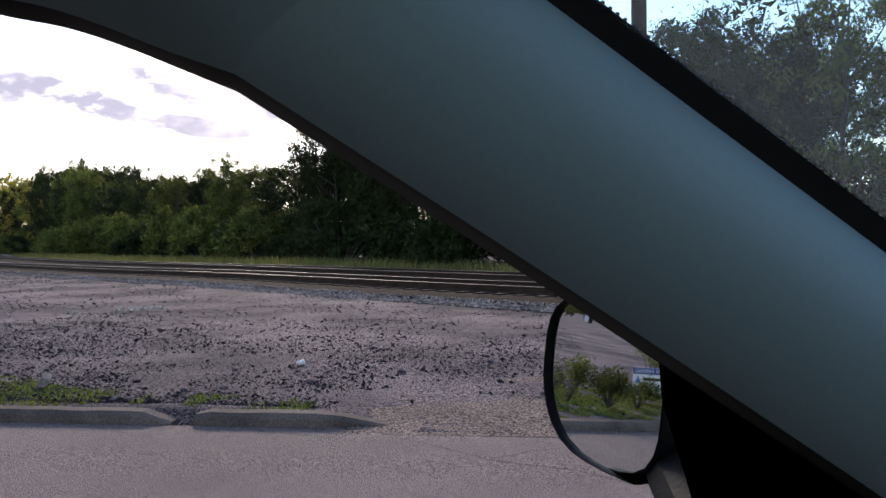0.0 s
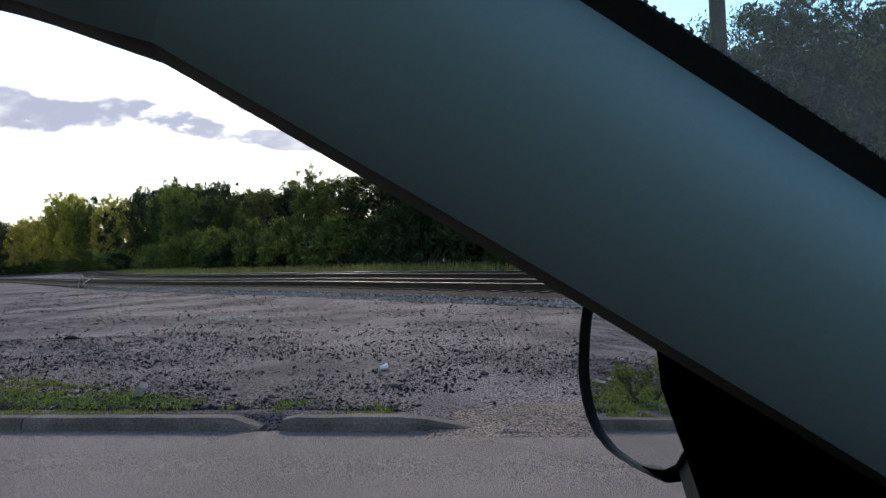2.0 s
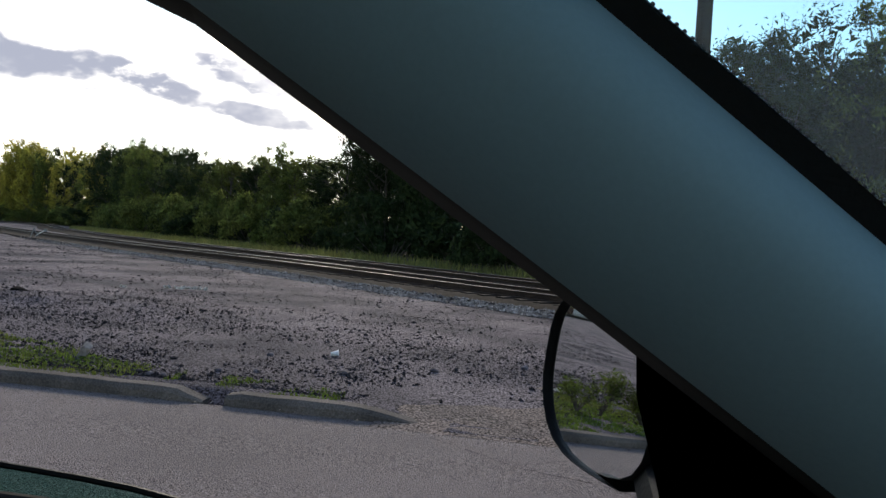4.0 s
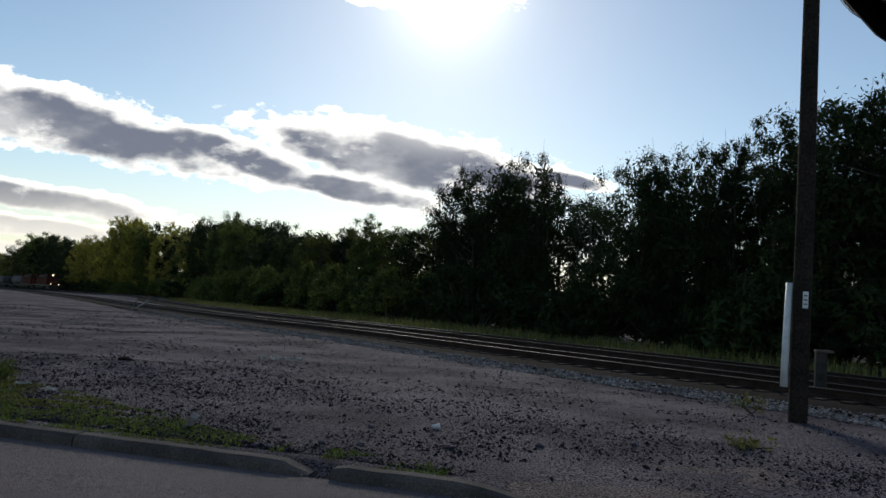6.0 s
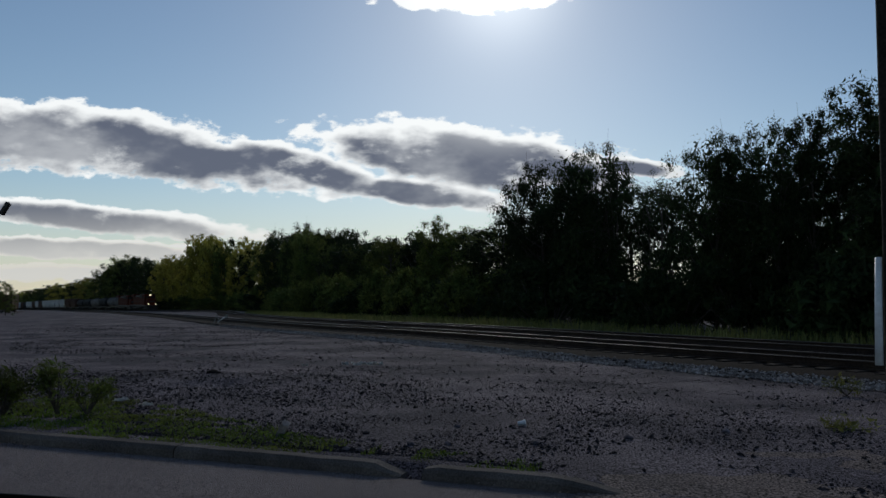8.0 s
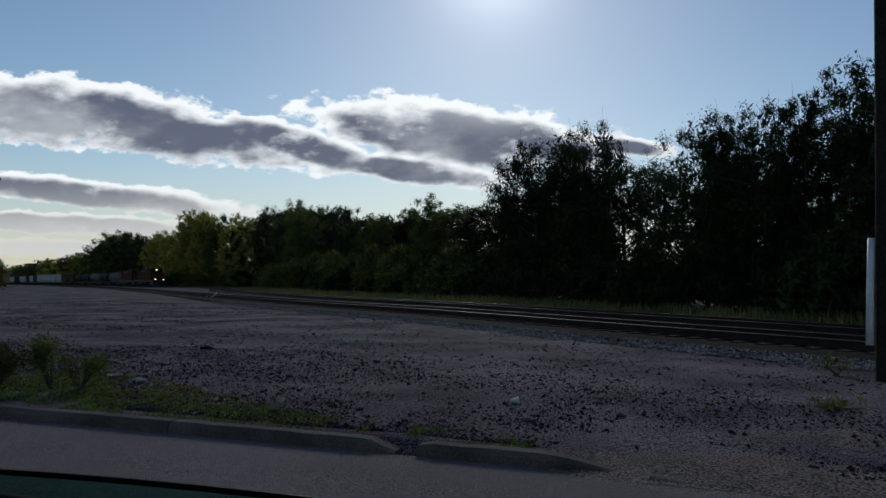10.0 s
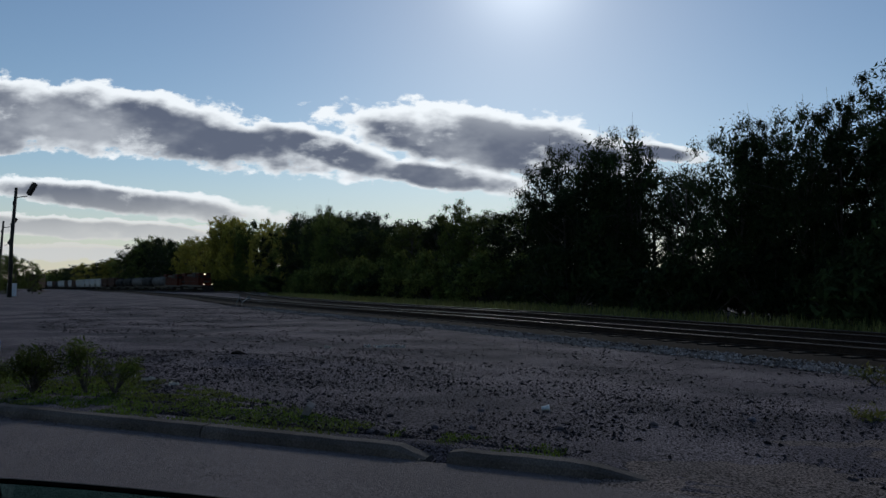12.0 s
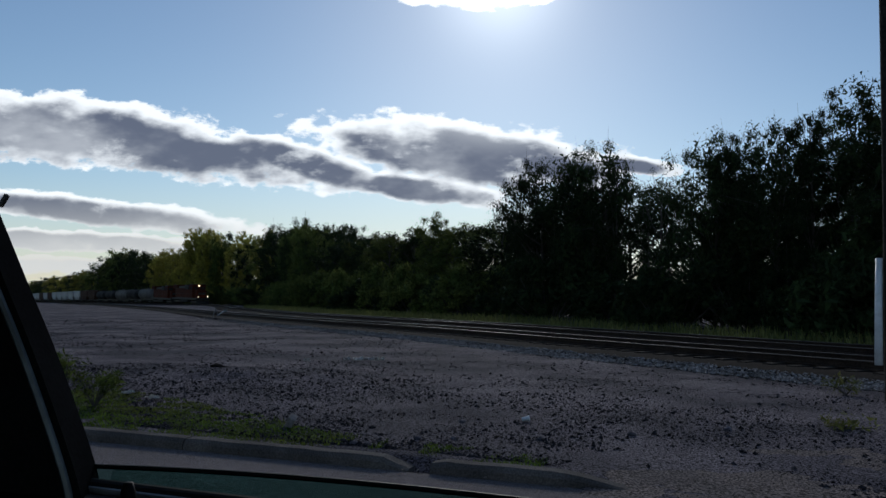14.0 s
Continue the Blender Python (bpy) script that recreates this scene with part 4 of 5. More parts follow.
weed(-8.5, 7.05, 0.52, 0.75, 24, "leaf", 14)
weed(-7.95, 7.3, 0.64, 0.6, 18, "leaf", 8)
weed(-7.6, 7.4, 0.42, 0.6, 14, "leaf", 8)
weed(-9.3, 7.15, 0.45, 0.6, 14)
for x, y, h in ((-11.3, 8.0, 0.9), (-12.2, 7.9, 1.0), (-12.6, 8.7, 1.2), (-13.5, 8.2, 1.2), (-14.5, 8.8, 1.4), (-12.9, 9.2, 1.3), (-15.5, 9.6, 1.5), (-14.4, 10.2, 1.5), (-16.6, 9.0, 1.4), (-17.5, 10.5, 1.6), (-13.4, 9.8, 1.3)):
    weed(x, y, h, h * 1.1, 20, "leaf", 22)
weed(1.0, 13.1, 0.22, 0.5, 7, "drygrass", 5)
weed(0.66, 9.5, 0.06, 0.6, 7, "drygrass", 5)


# ---- pole, posts, signs, yard things ----
def utility_pole():
    root = thing("utility_pole", pose(1.56, 12.6, 0.08), "dark creosoted wooden utility pole with a white cable guard", "utility pole")
    part("post", tube([(0, 0, -0.3), (0, 0, 0), (0.01, 0, 3), (-0.02, 0.0, 9.5)], [0.135, 0.13, 0.125, 0.10], 18), M["pole"], root, smooth=True)
    part("cable_guard", tube([(-0.20, -0.02, 0.55), (-0.19, -0.01, 1.3), (-0.172, 0.0, 2.05)], [0.055, 0.052, 0.046], 12), M["white"], root, "white plastic cable guard tube", True)
    plate = part("number_plate", box(0.03, -0.136, 1.81, 0.075, 0.006, 0.24, 0.002), M["white"], root, "small pale plate with unreadable marks")
    for k in range(3):
        part("mark", box(0.03, -0.142, 1.75 + 0.06 * k, 0.045, 0.003, 0.016), M["loco_dark"], plate)
    part("crossarm", box(0, -0.16, 8.9, 2.2, 0.1, 0.12, 0.01), M["pole"], root)


utility_pole()


def trackside_box():
    root = thing("relay_box", pose(2.62, 17.0, 0.1), "dark metal trackside box with a pale lid", "trackside box")
    part("cabinet", box(0, 0, 0.45, 0.2, 0.2, 0.95, 0.015), M["loco_dark"], root)
    part("lid", box(0.05, 0, 0.95, 0.32, 0.26, 0.05, 0.01), M["kerb"], root, "pale sloping lid")


trackside_box()


def lamp_post(x, y, h):
    root = thing("yard_lamp", pose(x, y, 0.05 + grade(x, y)), "tall dark yard floodlight post with one angled head", "lamp post", "yard lamp posts")
    part("mast", tube([(0, 0, 0), (0, 0, h * 0.5), (0.25, 0.2, h)], [0.26, 0.22, 0.17], 10), M["loco_dark"], root, smooth=True)
    part("bracket", tube([(0.2, 0.16, h - 1.2), (1.3, 0.9, h - 1.0)], [0.06, 0.06], 6), M["loco_dark"], root)
    part("floodlight", box(1.7, 1.15, h - 0.1, 0.55, 0.5, 1.7, 0.08, Matrix.Rotation(radians(38), 4, "Y")), M["loco_dark"], root)
    part("insulator", box(0.15, 0.1, h - 1.9, 0.35, 0.3, 0.5, 0.05), M["loco_dark"], root)


for x, y, h in ((-84.4, 70, 13.3), (-129, 105, 13.3), (-184, 150, 13.3)):
    lamp_post(x, y, h)
root = thing("yard_cabinet", pose(-90, 75, 0.05 + grade(-90, 75)), "small white utility cabinet in the yard", "cabinet")
part("housing", box(0, 0, 0.9, 0.9, 0.7, 1.8, 0.04), M["white"], root)
part("base", box(0, 0, 0.06, 1.1, 0.9, 0.16, 0.02), M["kerb"], root)


def switch_stand():
    root = thing("switch_stand", Matrix.Translation((-33.6, 45.6, 0.08 + grade(-33.6, 45.6))) @ Matrix.Rotation(radians(35), 4, "Z") @ Matrix.Scale(0.72, 4), "pale steel switch stand beside the siding", "switch stand")
    part("stand_leg", tube([(-0.35, 0, 0), (0.0, 0, 1.0)], [0.05, 0.04], 6), M["steel"], root)
    part("stand_leg", tube([(0.35, 0, 0), (0.0, 0, 0.85)], [0.045, 0.04], 6), M["steel"], root)
    part("lever", tube([(0.1, 0, 0.3), (0.75, 0, 0.75)], [0.03, 0.03], 6), M["white"], root)
    part("target", box(0.85, 0, 0.8, 0.3, 0.03, 0.3, 0.01), M["steel"], root)


switch_stand()


def text_mesh(name, body, size, m, mat, parent):
    cu = bpy.data.curves.new(name, "FONT")
    cu.body, cu.size, cu.align_x, cu.align_y, cu.extrude = body, size, "CENTER", "CENTER", 0.001
    tmp = new("lettering_source", cu)
    me = bpy.data.meshes.new_from_object(tmp.evaluated_get(bpy.context.evaluated_depsgraph_get()))
    bpy.data.objects.remove(tmp)
    bpy.data.curves.remove(cu)
    me.name = name
    me.materials.clear()
    me.materials.append(mat)
    ob = new(name, me)
    ob.parent = parent
    ob.matrix_basis = m
    return ob


def yard_sign(x, y, turn):
    root = thing("yard_sign", pose(x, y, lot_height(x, y) - 0.34, 0, 7, turn), "blue and white hiring sign on thin wire legs", "sign")
    part("panel", box(0, 0, 0.68, 0.61, 0.006, 0.46, 0.001), M["white"], root)
    part("header_band", box(0, -0.005, 0.855, 0.60, 0.004, 0.10), M["blue"], root)
    text_mesh("heading", "NOW HIRING", 0.088, pose(0, -0.009, 0.852, 90, 0, 0), M["white"], root)
    part("word_bar", box(-0.03, -0.005, 0.73, 0.34, 0.004, 0.045), M["loco_dark"], root)
    bm = bmesh.new()
    tri = [bm.verts.new(p) for p in ((0.17, -0.006, 0.66), (0.28, -0.006, 0.66), (0.225, -0.006, 0.78))]
    bm.faces.new(tri)
    bmesh.ops.solidify(bm, geom=bm.faces[:], thickness=0.003)
    part("emblem", bm, M["pale_blue"], root)
    part("lower_band", box(0, -0.005, 0.565, 0.60, 0.004, 0.09), M["pale_blue"], root)
    part("number_bar", box(0, -0.009, 0.567, 0.44, 0.004, 0.05), M["white"], root)
    part("foot_band", box(0, -0.005, 0.485, 0.60, 0.004, 0.055), M["blue"], root)
    part("word_bar", box(0, -0.009, 0.485, 0.42, 0.004, 0.018), M["white"], root)
    for k in (-0.13, 0.13):
        part("wire_leg", tube([(k, 0.006, -0.1), (k, 0.006, 0.8)], [0.004, 0.004], 6), M["steel"], root)


yard_sign(-10.3, 7.55, 52)
root = thing("leaning_post", pose(-15.2, 10.6, 0.0, 12, 10, 0), "old grey leaning wooden post in the weeds", "post")
part("stake", tube([(0, 0, -0.1), (0, 0, 3.2)], [0.08, 0.07], 8), M["pole"], root)


# ---- train: locomotives and wagons, each built along +x, nose at +x, rail top at z = 0 ----
def bogie(parent, x, wheels=2, gap=1.75):
    b = part("bogie", box(x, 0, 0.55, gap * wheels * 0.95, 2.1, 0.35, 0.06), M["loco_dark"], parent)
    for k in range(wheels):
        for side in (-0.75, 0.75):
            wx = x + (k - (wheels - 1) / 2) * gap
            part("wheel", tube([(wx, side - 0.07, 0.46), (wx, side + 0.07, 0.46)], [0.46, 0.46], 16), M["rail"], b)


def locomotive(label, lit):
    root = thing("locomotive", pose(0, 0, 0), label, "locomotive", "train")
    part("frame", box(0, 0, 1.25, 21.4, 3.0, 0.4, 0.05), M["loco_dark"], root)
    part("long_hood", box(-3.0, 0, 2.85, 14.0, 1.9, 2.8, 0.12), M["orange"], root, "orange-red hood with dark upper stripe")
    part("hood_stripe", box(-3.0, 0, 3.95, 14.02, 1.94, 0.5, 0.06), M["loco_dark"], root)
    part("radiator", box(-8.3, 0, 4.15, 3.6, 2.9, 0.8, 0.1), M["orange"], root)
    part("exhaust_stack", box(-2.2, 0, 4.45, 1.6, 1.0, 0.3, 0.05), M["loco_dark"], root)
    part("blower_housing", box(1.6, 0.0, 3.9, 3.2, 2.6, 0.9, 0.1), M["loco_grey"], root)
    cab = part("cab", box(6.1, 0, 3.0, 2.9, 3.05, 3.1, 0.16), M["orange"], root)
    part("cab_roof", box(6.1, 0, 4.56, 3.1, 3.1, 0.14, 0.05), M["loco_dark"], cab)
    for y in (-0.75, 0.75):
        part("windscreen", box(7.56, y, 3.75, 0.04, 1.0, 0.62, 0.02), M["tank_black"], cab)
    for y in (-1.535, 1.535):
        part("side_window", box(6.2, y, 3.7, 1.3, 0.03, 0.6, 0.02), M["tank_black"], cab)
    part("nose", box(8.7, 0, 2.35, 2.2, 2.2, 1.85, 0.22), M["orange"], root)
    part("nose_band", box(9.81, 0, 2.45, 0.03, 1.7, 0.5, 0.02), M["loco_dark"], root)
    part("walkway_rail", tube([(-10.5, 1.48, 2.4), (4.5, 1.48, 2.4)], [0.03, 0.03], 5), M["loco_grey"], root)
    part("walkway_rail", tube([(-10.5, -1.48, 2.4), (4.5, -1.48, 2.4)], [0.03, 0.03], 5), M["loco_grey"], root)
    part("fuel_tank", box(-0.6, 0, 0.75, 6.2, 2.7, 0.75, 0.15), M["loco_grey"], root)
    part("snow_plough", box(10.6, 0, 0.5, 0.5, 2.9, 0.75, 0.1), M["loco_dark"], root)
    part("coupler", box(11.1, 0, 0.85, 0.7, 0.35, 0.35, 0.05), M["rail"], root)
    bogie(root, 6.7, 3)
    bogie(root, -7.6, 3)
    if lit:
        for y, z, x, r in ((-0.12, 4.28, 7.68, 0.09), (0.12, 4.28, 7.68, 0.09), (-1.0, 1.75, 10.75, 0.09), (1.0, 1.75, 10.75, 0.09)):
            part("headlight", tube([(x - 0.15, y, z), (x + 0.05, y, z)], [r, r], 12), M["lamp"], root, "lit warm headlight")
    return root


def tank_car(mat, label):
    root = thing("tank_car", pose(0, 0, 0), label, "tank car", "train")
    pts, rad = [], []
    for k in np.linspace(-1, 1, 15):
        pts.append((k * 7.4, 0, 2.55))
        rad.append(1.45 * min(1.0, (1 - abs(k) ** 24) ** 0.5 + 0.25) if abs(k) < 1 else 0.8)
    part("tank", tube(pts, rad, 20), M[mat], root, smooth=True)
    part("sill", box(0, 0, 1.05, 16.2, 0.9, 0.3, 0.03), M["loco_dark"], root)
    part("dome", tube([(0, 0, 3.9), (0, 0, 4.35)], [0.5, 0.45], 12), M[mat], root)
    part("platform", box(0, 0, 4.02, 2.4, 1.6, 0.06, 0.01), M["loco_dark"], root)
    for x in (-3.6, 3.6):
        part("band", tube([(x - 0.05, 0, 2.55), (x + 0.05, 0, 2.55)], [1.47, 1.47], 20), M["loco_dark"], root)
    bogie(root, 5.8)
    bogie(root, -5.8)
    return root


def hopper_car(mat, label, low=False):
    """Covered or open hopper: ribbed sides, sloped ends."""
    root = thing("hopper_car", pose(0, 0, 0), label, "hopper car", "train")
    top = 3.5 if low else 4.5
    bm = bmesh.new()
    v = [bm.verts.new(p) for p in ((-7.4, -1.5, top), (7.4, -1.5, top), (7.4, 1.5, top), (-7.4, 1.5, top), (-7.4, -1.5, 2.3), (7.4, -1.5, 2.3), (7.4, 1.5, 2.3), (-7.4, 1.5, 2.3),
                                   (-5.2, -1.2, 1.1), (5.2, -1.2, 1.1), (5.2, 1.2, 1.1), (-5.2, 1.2, 1.1))]
    for q in ((0, 1, 2, 3), (0, 4, 5, 1), (1, 5, 6, 2), (2, 6, 7, 3), (3, 7, 4, 0), (4, 8, 9, 5), (5, 9, 10, 6), (6, 10, 11, 7), (7, 11, 8, 4), (11, 10, 9, 8)):
        bm.faces.new([v[k] for k in q])
    bmesh.ops.recalc_face_normals(bm, faces=bm.faces)
    part("body", bm, M[mat], root)
    for k in range(7):
        for y in (-1.54, 1.54):
            part("side_rib", box(-6.6 + 2.2 * k, y, (top + 2.2) / 2, 0.12, 0.08, top - 2.2, 0.01), M[mat], root)
    part("roof_walk", box(0, 0, top + 0.08, 14.4, 0.7, 0.08, 0.01), M["loco_dark"], root)
    part("sill", box(0, 0, 1.0, 16.0, 0.8, 0.3, 0.03), M["loco_dark"], root)
    bogie(root, 6.0)
    bogie(root, -6.0)
    return root


def box_car(mat, label, name="box_car"):
    root = thing(name, pose(0, 0, 0), label, "boxcar", "train" if name == "box_car" else "")
    part("body", box(0, 0, 2.75, 15.4, 3.0, 3.3, 0.05), M[mat], root)
    part("roof", box(0, 0, 4.44, 15.5, 3.1, 0.1, 0.03), M["loco_grey"], root)
    for y in (-1.53, 1.53):
        part("sliding_door", box(0, y, 2.7, 3.0, 0.08, 3.0, 0.02), M[mat], root)
        for k in (-6.5, -4.6, -2.7, 2.7, 4.6, 6.5):
            part("side_post", box(k, y, 2.7, 0.12, 0.06, 3.1, 0.01), M[mat], root)
    part("sill", box(0, 0, 1.0, 16.0, 0.8, 0.3, 0.03), M["loco_dark"], root)
    for y in (-0.9, 0.9):
        part("end_ladder", box(7.78, y, 2.6, 0.06, 0.4, 2.8, 0.01), M["loco_dark"], root)
    bogie(root, 6.0)
    bogie(root, -6.0)
    return root


TRAIN = [(locomotive("lit orange-red diesel locomotive leading the train", True), 22.6), (locomotive("second orange-red diesel locomotive, unlit", False), 22.6)]
CARS = [("tank_grey", tank_car, "grey tank car with a dome"), ("tank_black", tank_car, "black tank car with a dome"), ("tank_grey", tank_car, "grey tank car with a dome"), ("tank_black", tank_car, "black tank car with a dome"),
        ("tank_black", tank_car, "black tank car with a dome"), ("rust", hopper_car, "dark rusty open hopper car"), ("rust", hopper_car, "dark rusty open hopper car"), ("hopper", hopper_car, "pale grey covered hopper car"),
        ("hopper", hopper_car, "pale grey covered hopper car"), ("hopper", hopper_car, "pale grey covered hopper car"), ("hopper", hopper_car, "pale grey covered hopper car"), ("hopper", hopper_car, "pale grey covered hopper car"),
        ("rust", box_car, "rusty brown boxcar in the train"), ("hopper", hopper_car, "pale grey covered hopper car"), ("rust", box_car, "rusty brown boxcar in the train"), ("hopper", hopper_car, "pale grey covered hopper car"), ("hopper", hopper_car, "pale grey covered hopper car"),
        ("tank_black", tank_car, "black tank car with a dome"), ("rust", box_car, "rusty brown boxcar in the train"), ("hopper", hopper_car, "pale grey covered hopper car"), ("hopper", hopper_car, "pale grey covered hopper car"), ("rust", hopper_car, "dark rusty open hopper car")]
built = {}
for mat, make, label in CARS:
    if (mat, make) in built:
        car = copy_thing(built[(mat, make)], pose(0, 0, 0))
    else:
        car = built[(mat, make)] = make(mat, label)
    TRAIN.append((car, 16.9))
# a lone car standing in the yard
parked = box_car("rust", "dark rusty boxcar standing in the yard", "standing_boxcar")
parked["category"] = "boxcar"
parked.matrix_basis = pose(-168, 147, 0.1 + grade(-168, 147), 0, 0, 133 - 180)
standing = thing("yard_track", pose(-168, 147, grade(-168, 147), 0, 0, 133), "short stretch of yard track under the parked car", "railway track")
standing["kind"] = "structure"
for k in (-0.75, 0.75):
    part("rail", box(0, k, 0.06, 60, 0.08, 0.14, 0.01), M["rail"], standing)


# ---- the car round the camera ----
def curve_points(pts, n):
    """Smooth line through a few points."""
    out = []
    pts = [Vector([float(c) for c in p]) for p in pts]
    for i in range(len(pts) - 1):
        p0, p1, p2, p3 = pts[max(i - 1, 0)], pts[i], pts[i + 1], pts[min(i + 2, len(pts) - 1)]
        for k in range(n):
            t = k / n
            out.append(0.5 * ((2 * p1) + (p2 - p0) * t + (2 * p0 - 5 * p1 + 4 * p2 - p3) * t * t + (3 * p1 - p0 - 3 * p2 + p3) * t ** 3))
    return out + [pts[-1]]


def loft(rows):
    bm = bmesh.new()
    vs = [[bm.verts.new(p) for p in r] for r in rows]
    for r0, r1 in zip(vs, vs[1:]):
        for k in range(len(r0) - 1):
            bm.faces.new((r0[k], r0[k + 1], r1[k + 1], r1[k]))
    bmesh.ops.recalc_face_normals(bm, faces=bm.faces)
    return bm


def passenger_car():
    root = thing("car", pose(0, 0, 0), "dark parked car seen from the driver's seat, window down", "car")
    # front pillar trim: lower edge by the door, upper edge by the windshield
    low0, low1 = Vector((-0.343, 0.3056, 1.6416)), Vector((-0.066, 0.3532, 1.4539))
    up0, up1 = Vector((-0.219, 0.2907, 1.6974)), Vector((0.043, 0.3011, 1.4937))
    out = Vector((-0.15, -1.0, 0.25))
    def swell(k):
        """Section of the trim: a round roll on the door side, easing down to the glass."""
        if k < 0.5:
            return math.sqrt(max(0.0, 1 - (1 - k / 0.5) ** 2))
        return 1 - ((k - 0.5) / 0.5) ** 2.2

    rows = []
    for i in range(31):
        k = 2.3 * i / 30
        arch = Vector((0.6, 0, 0.8)) * (0.0035 * math.sin(math.pi * min(k, 1.7) / 1.7) - 0.002)
        a, b = low0.lerp(low1, k) + arch, up0.lerp(up1, k)
        row = [a + Vector((0.03, 0.06, 0.02)), a + Vector((0.012, 0.022, 0.0))]
        row += [a.lerp(b, j / 24) + out * 0.048 * swell(j / 24) for j in range(25)]
        row += [b + Vector((0.01, 0.02, 0.005))]
        rows.append(row)
    part("pillar_trim", loft([r[3:] for r in rows]), M["trim"], root, "smooth grey plastic pillar trim", True)
    # this dark strip also stands in for the shade on the trim's rolled edge
    part("weatherstrip", loft([r[:4] for r in rows]), M["edge_trim"], root, "dark brown flocked weatherstrip, colour doubling as the trim's edge shade", True)
    # roof-side trim, from the pillar's joint back over the door
    edge = curve_points([(-0.335, 0.3056, 1.6355), (-0.3455, 0.3056, 1.6405), (-0.372, 0.3056, 1.6515), (-0.4035, 0.3056, 1.6645), (-0.433, 0.3056, 1.6745), (-0.4712, 0.3056, 1.683), (-0.55, 0.308, 1.704), (-0.7, 0.312, 1.735), (-0.9, 0.316, 1.763), (-1.2, 0.32, 1.78), (-1.8, 0.325, 1.78)], 6)
    rows = []
    for i, p in enumerate(edge):
        f = min(1.0, i / 14)
        f = f * f * (3 - 2 * f)
        span = (up0 - low0).lerp(Vector((0.0, -0.13, 0.07)), f)
        row = [p + Vector((0.0, 0.06, 0.03)), p + Vector((0, 0.02, 0.004))]
        row += [p + span * j / 24 + out * (0.0465 - 0.015 * f) * swell(j / 24) for j in range(25)]
        row += [row[-1] + Vector((0, -0.3, 0.03))]
        rows.append(row)
    part("roof_rail_trim", loft([r[3:] for r in rows]), M["trim"], root, "grey trim above the door", True)
    part("weatherstrip", loft([r[:4] for r in rows]), M["edge_trim"], root, "dark brown flocked weatherstrip, colour doubling as the trim's edge shade", True)
    # door seal, just outside the trim's edge
    seal = [low0.lerp(low1, k) + Vector((0.0, 0.03, 0.008)) for k in np.linspace(2.2, 0.1, 12)] + [p + Vector((0, 0.03, 0.02)) for p in edge[3:]]
    part("door_seal", tube(seal, [0.007] * len(seal), 8), M["rubber"], root, smooth=True)
    frame_line = [p + Vector((0.006, 0.04, 0.03)) for p in seal]
    part("door_frame", tube(frame_line, [0.016] * len(frame_line), 8), M["paint"], root, smooth=True)
    # windshield with its black border
    e0, e1 = up0.lerp(up1, -0.6), up0.lerp(up1, 2.6)
    across = Vector((0.10, -1.25, 0.03))
    push = Vector((0.003, 0.004, 0.004))
    rows = [[e0 + push + across * j / 10 + Vector((0.12 * math.sin(math.pi * j / 10), 0, 0.0)), e1 + push + across * j / 10 + Vector((0.12 * math.sin(math.pi * j / 10), 0, 0))] for j in range(11)]
    glass = part("windshield", loft(rows), M["windshield"], root, "teal-tinted windshield", True)
    glass.visible_shadow = False
    lift = (e1 - e0).cross(across).normalized()
    inward = (low0 - up0) * 0.25 + Vector((0, 0.02, 0))
    rim0, rim1 = Vector((-0.2195, 0.281, 1.7115)), Vector((0.036, 0.2925, 1.5075))
    o0, o1 = rim0.lerp(rim1, -0.6), rim0.lerp(rim1, 2.6)
    rows = [[e0.lerp(e1, k) + inward, e0.lerp(e1, k) - (up0 - low0) * 0.03 + Vector((-0.001, -0.004, 0)), o0.lerp(o1, k)] for k in np.linspace(0, 1, 12)]
    part("glass_border", loft(rows), M["black"], glass, "black ceramic border")
    me = None
    n = 150
    for i in range(n):
        p = o0.lerp(o1, 0.15 + 0.6 * i / n) + Vector((0.0002, 0, 0.0003))
        if me is None:
            ob = part("border_dot", tube([p * 0 + Vector((0, 0, -0.0004)), Vector((0, 0, 0.0004))], [0.001, 0.001], 8), M["black"], glass)
            me = ob.data
        else:
            ob = new("border_dot", me)
            ob.parent = glass
        q = (-lift).to_track_quat("Z", "Y").to_matrix().to_4x4()
        ob.matrix_basis = Matrix.Translation(p) @ q
    # black corner panel that carries the mirror
    bm = bmesh.new()
    outline = [(-0.144, 1.56), (-0.127, 1.511), (-0.124, 1.47), (-0.112, 1.43), (-0.098, 1.38), (-0.084, 1.33), (0.45, 1.33), (0.45, 1.19), (-0.05, 1.53)]
    f = bm.faces.new([bm.verts.new((x, 0.40, z)) for x, z in outline])
    bmesh.ops.solidify(bm, geom=[f], thickness=-0.02)
    part("mirror_corner_panel", bm, M["black"], root, "matt black corner panel")
    # door: sill, glass lowered almost fully, lock knob, rear frame
    part("door_panel", box(-0.45, 0.385, 0.84, 1.9, 0.07, 0.98, 0.02), M["black"], root)
    part("door_sill", box(-0.45, 0.365, 1.345, 1.9, 0.09, 0.03, 0.012), M["black"], root)
    part("sill_seal", box(-0.45, 0.413, 1.353, 1.9, 0.012, 0.03, 0.004), M["rubber"], root)
    part("sill_strip", box(-0.45, 0.404, 1.3615, 1.9, 0.005, 0.006, 0.002), M["steel"], root, "thin bright strip")
    top_line = [(x, 1.3838 - 0.1 * (x + 0.7) ** 2 - 0.7 * max(0.0, x + 0.46) ** 2) for x in np.linspace(-1.02, -0.22, 24)]
    bm = bmesh.new()
    ring = [bm.verts.new((float(x), 0.425, 1.25)) for x in (-0.22, -1.02)]
